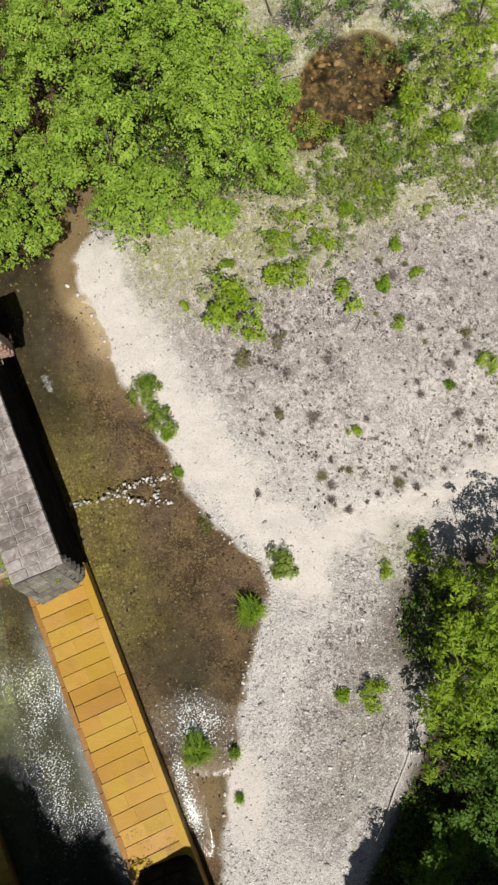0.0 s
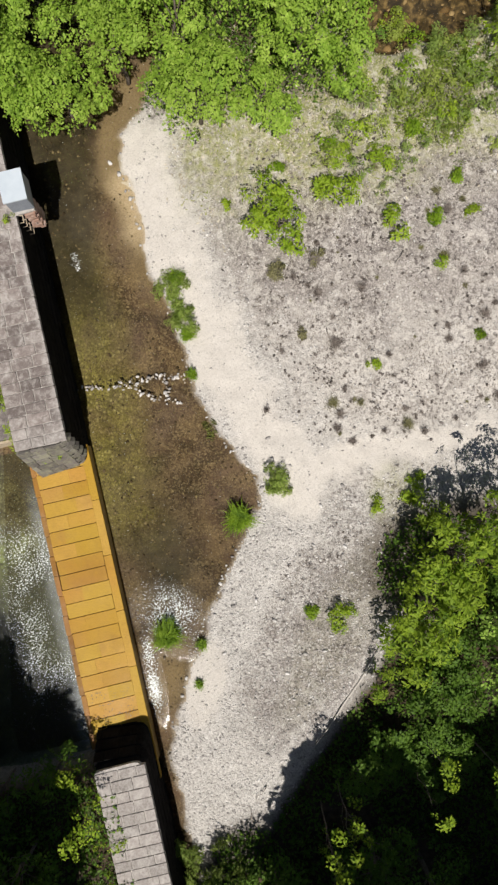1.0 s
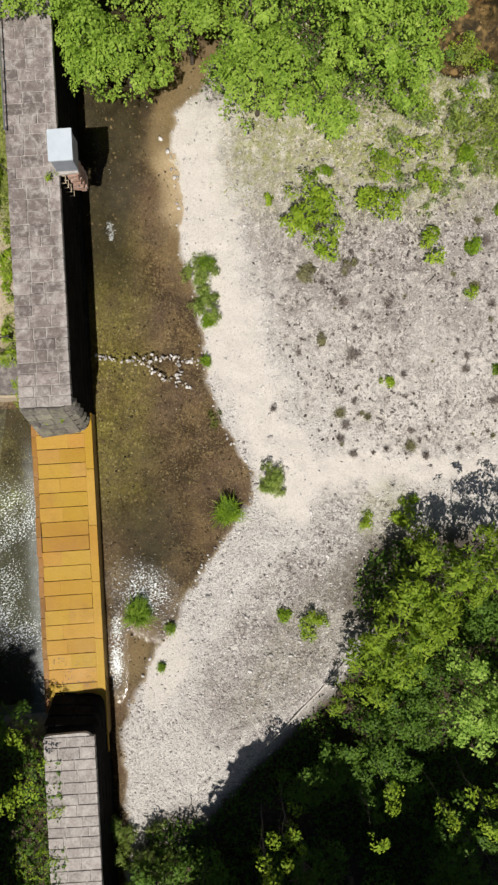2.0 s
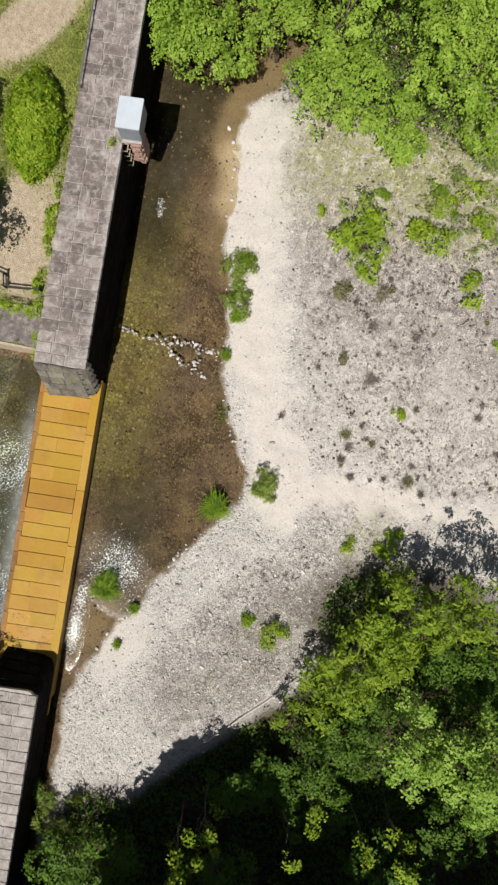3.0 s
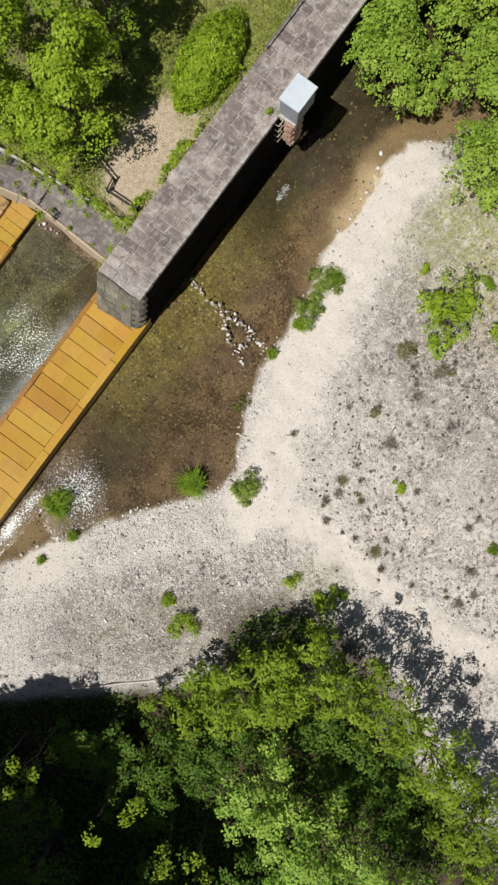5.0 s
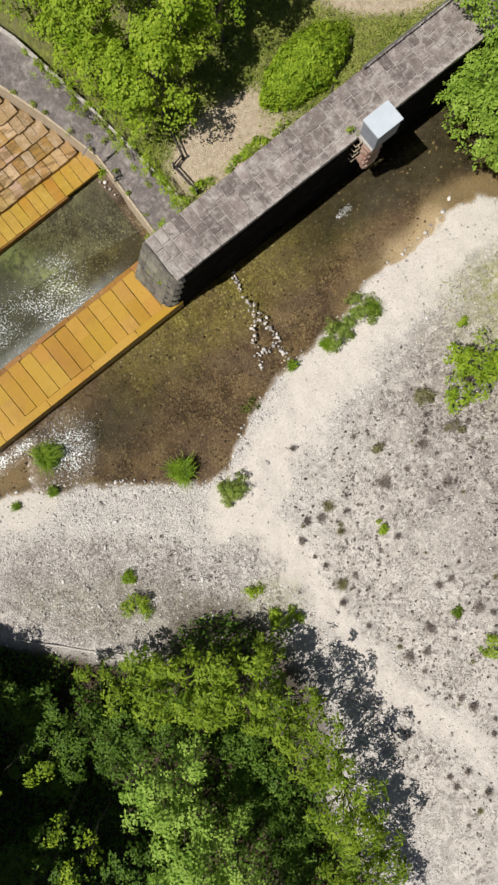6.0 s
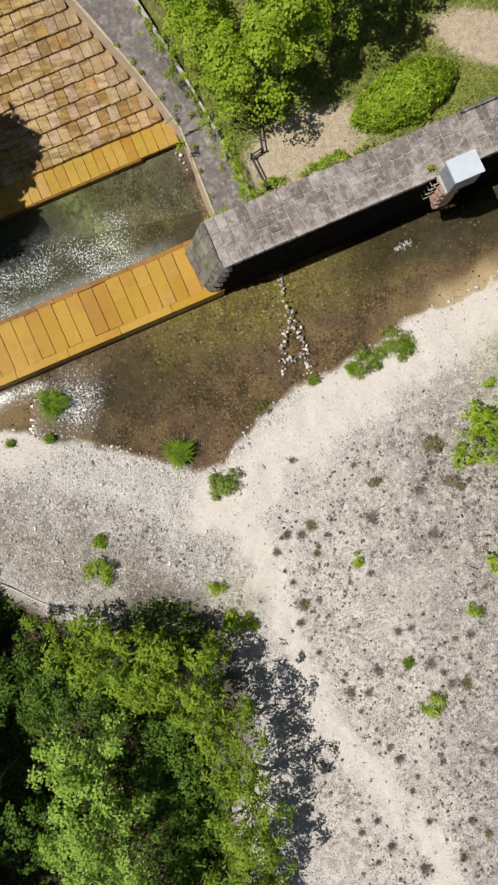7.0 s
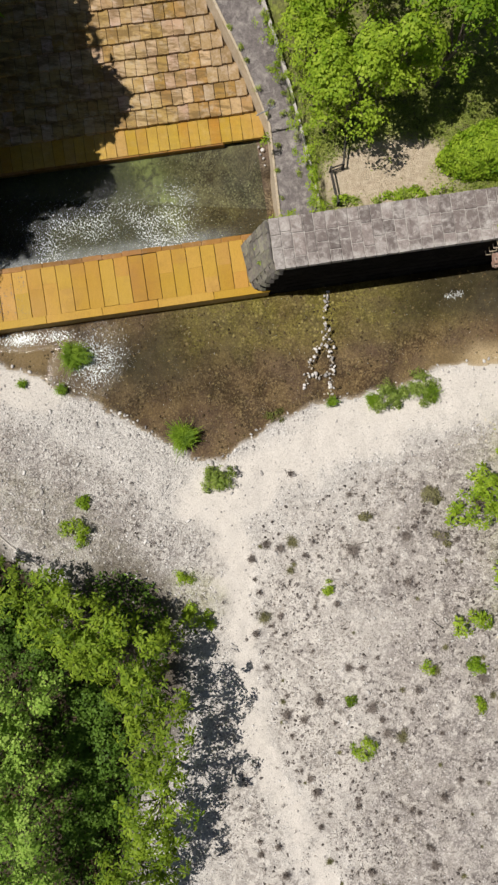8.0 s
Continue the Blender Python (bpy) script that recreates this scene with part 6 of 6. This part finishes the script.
def stones_mesh(name, x, y, z, size, mat, rng):
    """Loose stones as one mesh: uneven twenty-sided lumps, flattened and turned."""
    t = (1 + 5**0.5) / 2
    base = np.array([(-1, t, 0), (1, t, 0), (-1, -t, 0), (1, -t, 0), (0, -1, t), (0, 1, t), (0, -1, -t), (0, 1, -t), (t, 0, -1), (t, 0, 1), (-t, 0, -1), (-t, 0, 1)]) / 1.9
    tri = np.array([(0, 11, 5), (0, 5, 1), (0, 1, 7), (0, 7, 10), (0, 10, 11), (1, 5, 9), (5, 11, 4), (11, 10, 2), (10, 7, 6), (7, 1, 8),
                    (3, 9, 4), (3, 4, 2), (3, 2, 6), (3, 6, 8), (3, 8, 9), (4, 9, 5), (2, 4, 11), (6, 2, 10), (8, 6, 7), (9, 8, 1)])
    k = len(x)
    v = base[None] * rng.uniform(0.7, 1.3, (k, 12, 1)) * np.stack([rng.uniform(0.7, 1.4, k), rng.uniform(0.6, 1.1, k), rng.uniform(0.4, 0.7, k)], 1)[:, None]
    a = rng.random(k) * 2 * math.pi
    c, s = np.cos(a)[:, None], np.sin(a)[:, None]
    vx, vy = v[:, :, 0] * c - v[:, :, 1] * s, v[:, :, 0] * s + v[:, :, 1] * c
    out = np.stack([vx, vy, v[:, :, 2]], 2) * (size / 2)[:, None, None] + np.stack([x, y, z], 1)[:, None]
    faces = (tri[None] + (np.arange(k) * 12)[:, None, None]).reshape(-1, 3)
    return mesh_quads(name, out.reshape(-1, 3), faces, mat)


def loose_stones():
    def dry(a, b):
        m = ground_masks(a, b)
        return (1 - m["wet"]) * (1 - np.minimum(1.15 * m["sand"], 0.86)) * (1 - m["soil"]) * (1 - 0.7 * m["grass"]) * (to_sn(a, b)[1] < -0.3)

    x, y, rng = scatter(66000, 91, -15, 12, -15.5, 5.5, dry)
    size = 0.030 + 0.07 * rng.random(len(x)) ** 3.5
    me = stones_mesh("gravel_stones", x, y, ground_height(x, y) + size * 0.04, size, PALE_STONE, rng)
    tagged(new("gravel_stones", me), "loose pale limestone gravel and cobbles on the bank", "gravel", kind="stuff")

    def under(a, b):
        m = ground_masks(a, b)
        return m["wet"] * (1 - 0.9 * m["warm"]) * (to_sn(a, b)[1] < -0.2)

    x, y, rng = scatter(12000, 92, -13, 13, 0.3, 9.3, under)
    size = 0.035 + 0.10 * rng.random(len(x)) ** 3.5
    me = stones_mesh("bed_stones", x, y, ground_height(x, y) - size * 0.08, size, BED_STONE, rng)
    tagged(new("bed_stones", me), "brown algae-coated stones on the stream bed", "stream stones", kind="stuff")

    x, y, rng = scatter(700, 94, 12.5, 19.5, -11, -3.5, lambda a, b: np.maximum(ground_masks(a, b)["rust"], 0.25 * blob(a, b, 16.2, -7.4, 3.2, 3.4)))
    size = 0.05 + 0.30 * rng.random(len(x)) ** 4
    me = stones_mesh("side_pool_stones", x, y, ground_height(x, y), size, AMBER_STONE, rng)
    tagged(new("side_pool_stones", me), "amber-brown stones in the shallow side pool", "stream stones", kind="stuff")

    # dark-toned stones stand in for the meadow's stalks and tiny shadows
    x, y, rng = scatter(4200, 90, -1.5, 11, -15.5, 1.5, lambda a, b: 0.9 * ground_masks(a, b)["scrub"] * ramp01(0.42, 0.6, fbm(a, b, 0.7, 79, 4)))
    size = 0.035 + 0.10 * rng.random(len(x)) ** 2.5
    me = stones_mesh("dark_stones", x, y, ground_height(x, y) + size * 0.08, size, DARK_STONE, rng)
    tagged(new("dark_stones", me), "dark stones scattered over the dry meadow, standing in for small shadows", "stones", kind="stuff")

    # the largest cobbles of the bank, one by one
    cob = [stones_mesh("cobble", np.zeros(1), np.zeros(1), np.zeros(1), np.ones(1), PALE_STONE, np.random.default_rng(930 + k)) for k in range(6)]
    x, y, rng = scatter(1400, 88, -12.5, 9.5, -9.5, 4.2, lambda a, b: 0.55 * dry(a, b))
    for i, (px, py) in enumerate(list(zip(x, y))[:290]):
        d = 0.07 + 0.11 * rng.random() ** 2
        child("cobble", cob[i % 6], GROUND_SHEET, pose(px, py, gz(px, py) + d * 0.12, 0, 0, i * 47) @ Matrix.Scale(d, 4))

    # single rocks along the waterline and the broken stone row across the stream
    one = [stones_mesh("rock", np.zeros(1), np.zeros(1), np.zeros(1), np.ones(1), PALE_STONE, np.random.default_rng(900 + k)) for k in range(6)]
    rng = random.Random(17)
    rocks = [(9.35, 5.27, 0.26), (8.9, 4.95, 0.2), (8.3, 4.75, 0.14), (8.0, 4.6, 0.18), (7.7, 4.55, 0.12), (-1.9, 0.75, 0.14), (-1.2, 1.5, 0.16), (-4.9, 1.3, 0.12), (-5.9, 1.85, 0.12), (6.9, 4.3, 0.14)]
    row = [(1.2, 6.7), (1.10, 5.9), (1.2, 5.1), (1.35, 4.5), (1.41, 3.9), (1.44, 3.3), (1.40, 2.85)]
    row2 = [(1.15, 4.7), (0.72, 4.25), (0.60, 3.65), (0.48, 3.0)]
    row3 = [(1.40, 3.6), (1.0, 3.5), (0.62, 3.62)]
    for line, per in ((row, 14), (row2, 10), (row3, 10)):
        for (x0, y0), (x1, y1) in zip(line, line[1:]):
            for k in range(per):
                t = rng.random()
                rocks.append((x0 + (x1 - x0) * t + rng.gauss(0, 0.08), y0 + (y1 - y0) * t + rng.gauss(0, 0.07), rng.uniform(0.045, 0.145)))
    for x in np.arange(-12.5, 11.0, 0.28):
        ys = float(np.interp(x, SHORE_X, SHORE_Y))
        rocks.append((x + rng.uniform(-0.1, 0.1), ys + rng.uniform(-0.25, 0.15), rng.uniform(0.06, 0.14)))
    for i, (x, y, d) in enumerate(rocks):
        ob = new("rock", one[i % 6])
        ob.matrix_basis = pose(x, y, max(gz(x, y), -0.13 if i > 9 else -0.4) + d * 0.15, 0, 0, i * 51) @ Matrix.Scale(d, 4)
        tagged(ob, "pale limestone rock at the shallow water's edge", "rock", "rocks along the stream")


def ground_litter():
    """Fine dry stalks and grass blades that cover the scrub patches."""
    def blades(name, x, y, rng, size, mat, label, lean):
        k = len(x)
        c = np.stack([x, y, ground_height(x, y) + 0.02], 1)
        nrm = rng.normal(size=(k, 3)) * lean + np.array([0, 0, 1.0])
        tagged(new(name, leaf_mesh(name, c, nrm, size * rng.uniform(0.4, 1.4, k), mat, rng, 0.35)), label, "ground cover", kind="stuff")

    def patchy(a, b, key, scale, seed, cut):
        return ground_masks(a, b)[key] * ramp01(cut, cut + 0.12, fbm(a, b, scale, seed, 4))

    x, y, rng = scatter(90000, 95, -10, 13, -15.5, 2.5, lambda a, b: 0.75 * patchy(a, b, "scrub", 0.7, 71, 0.50))
    blades("dry_scrub", x, y, rng, 0.075, LEAF_GREY, "patchy mat of grey dry scrub on gravel", 0.7)
    x, y, rng = scatter(130000, 96, 5, 20, -14, 4, lambda a, b: 0.8 * patchy(a, b, "grass", 0.8, 72, 0.46) * (1 - ground_masks(a, b)["rust"]) * (1 - ground_masks(a, b)["sand"]) * ramp01(7.0, 8.6, a))
    blades("meadow_grass", x, y, rng, 0.15, LEAF_GRASS, "thin yellow-green grass on the dry bank", 1.1)
    x, y, rng = scatter(110000, 98, 5, 20, -14, 4, lambda a, b: 0.8 * patchy(a, b, "grass", 0.6, 76, 0.44) * (1 - ground_masks(a, b)["rust"]) * (1 - ground_masks(a, b)["sand"]))
    blades("straw", x, y, rng, 0.16, LEAF_STRAW, "matted beige dry grass on the bank", 0.9)
    x, y, rng = scatter(120000, 99, 8.5, 17.5, -13.5, -2.5, lambda a, b: 0.42 * ramp01(0.50, 0.62, fbm(a, b, 0.55, 78, 4)) * (1 - ground_masks(a, b)["rust"]) * ramp01(8.5, 11, a - 0.25 * (b + 8)))
    c = np.stack([x, y, ground_height(x, y) + rng.uniform(0.03, 0.35, len(x))], 1)
    me = leaf_mesh("tall_grass", c, rng.normal(size=c.shape) * 0.9 + np.array([0, 0, 0.9]), rng.uniform(0.08, 0.24, len(x)), LEAF_MEADOW, rng, 0.22)
    tagged(new("tall_grass", me), "ragged green tall grass and weeds between the shrubs", "tall grass", kind="stuff")
    # dark leaves fill the crown gaps in place of deep shade
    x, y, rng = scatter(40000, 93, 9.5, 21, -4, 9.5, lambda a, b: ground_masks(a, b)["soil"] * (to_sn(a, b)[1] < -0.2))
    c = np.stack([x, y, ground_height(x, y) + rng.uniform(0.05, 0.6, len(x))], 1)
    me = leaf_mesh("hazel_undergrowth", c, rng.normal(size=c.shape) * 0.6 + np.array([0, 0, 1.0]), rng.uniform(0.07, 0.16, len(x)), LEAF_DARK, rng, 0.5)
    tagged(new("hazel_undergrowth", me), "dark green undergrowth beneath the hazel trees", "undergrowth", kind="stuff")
    x, y, rng = scatter(110000, 97, -0.5, 13, 8, 14, lambda a, b: 0.8 * ground_masks(a, b)["grass"] * (1 - ground_masks(a, b)["dirt"]) * (1 - ground_masks(a, b)["soil"]))
    blades("garden_grass", x, y, rng, 0.10, LEAF_LAWN, "short sunlit garden grass on the terrace", 1.1)


def small_tufts():
    """Countless little dead stalk clumps, too small to tell apart."""
    x, y, rng = scatter(5200, 83, -9.0, 12, -15.5, 2.0, lambda a, b: ground_masks(a, b)["scrub"] * ramp01(0.44, 0.66, fbm(a, b, 0.6, 73, 4)))
    k = len(x)
    per = rng.integers(5, 30, k)
    cx, cy = np.repeat(x, per), np.repeat(y, per)
    wide = np.repeat(0.025 + 0.085 * rng.random(k) ** 3, per)
    cx, cy = cx + rng.normal(size=len(cx)) * wide, cy + rng.normal(size=len(cx)) * wide
    c = np.stack([cx, cy, ground_height(cx, cy) + rng.uniform(0.02, 0.08, len(cx))], 1)
    nrm = rng.normal(size=c.shape) + np.array([0, 0, 0.8])
    me = leaf_mesh("small_tufts", c, nrm, rng.uniform(0.025, 0.07, len(cx)), LEAF_DRY, rng, 0.4)
    tagged(new("small_tufts", me), "scattered dead grey stalk clumps on pale gravel", "dry tufts", kind="stuff")
    # darkened leaf colour again deepens the tree shade on this floor
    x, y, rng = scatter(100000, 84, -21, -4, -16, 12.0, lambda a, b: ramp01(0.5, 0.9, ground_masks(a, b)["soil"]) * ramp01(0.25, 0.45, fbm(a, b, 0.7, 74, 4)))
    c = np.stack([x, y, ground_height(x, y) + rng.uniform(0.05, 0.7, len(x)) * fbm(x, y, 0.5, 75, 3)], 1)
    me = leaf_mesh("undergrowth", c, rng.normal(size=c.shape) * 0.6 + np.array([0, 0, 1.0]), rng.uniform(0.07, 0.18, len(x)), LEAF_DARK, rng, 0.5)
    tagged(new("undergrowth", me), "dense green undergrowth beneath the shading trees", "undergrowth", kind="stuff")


def driftwood():
    rng = np.random.default_rng(61)
    for k, (x, y, ang, ln) in enumerate([(-15.2, 1.9, 40, 1.1), (-14.9, 1.3, 70, 0.9), (-14.5, 1.0, 20, 0.8), (-15.4, 1.4, 110, 1.0), (-14.6, 1.7, 160, 0.7), (2.9, -2.3, 200, 1.1), (5.6, -5.2, 150, 0.7), (-13.2, 0.6, 140, 0.7)]):
        z = gz(x, y) + 0.05
        d = (math.cos(radians(ang)) * ln, math.sin(radians(ang)) * ln, 0.05)
        log = tagged(new("driftwood"), "bleached driftwood branch lying on the gravel", "branch")
        r = 0.024 if k < 5 else 0.018
        v, f = tube(limb_line((x, y, z), (x + d[0], y + d[1], z + 0.05), rng, 0.10, 6), [r, r * 0.9, r * 0.8, r * 0.6, r * 0.4, r * 0.2], 6)
        child("branch_wood", mesh_of("branch_wood", v, f, DEAD_WOOD, True), log)


def extras():
    rng = np.random.default_rng(41)
    s_, n_ = rng.uniform(-9.0, -7.9, 70), rng.uniform(0.2, 1.7, 70)
    s_ = np.concatenate([s_, rng.uniform(-9.0, -8.75, 60)])
    n_ = np.concatenate([n_, rng.uniform(0.2, 1.8, 60)])
    c = np.array([wp(a, b, 0.335 + 0.045 * b) for a, b in zip(s_, n_)])
    me = leaf_mesh("fallen_leaves", c, rng.normal(size=c.shape) * 0.2 + np.array([0, 0, 1.0]), rng.uniform(0.03, 0.07, len(c)), LEAF_DRY, rng, 0.6)
    tagged(new("fallen_leaves", me), "dark fallen leaves stuck on the wet orange slabs", "leaf litter", kind="stuff")
    stone = stones_mesh("rock", np.zeros(1), np.zeros(1), np.zeros(1), np.ones(1), PALE_STONE, np.random.default_rng(77))
    for k, (x, y, d) in enumerate([(-1.35, 11.45, 0.2), (-1.3, 11.15, 0.14), (-1.42, 11.3, 0.12), (-1.25, 10.9, 0.1), (-1.5, 11.55, 0.13)]):
        ob = tagged(new("rock", stone), "pale rock in the pool corner below the cascade", "rock", "rocks in the pool corner")
        ob.matrix_basis = pose(x, y, 0.33, 0, 0, k * 67) @ Matrix.Scale(d, 4)


extras()
dry_tufts()
small_tufts()
driftwood()
loose_stones()
ground_litter()
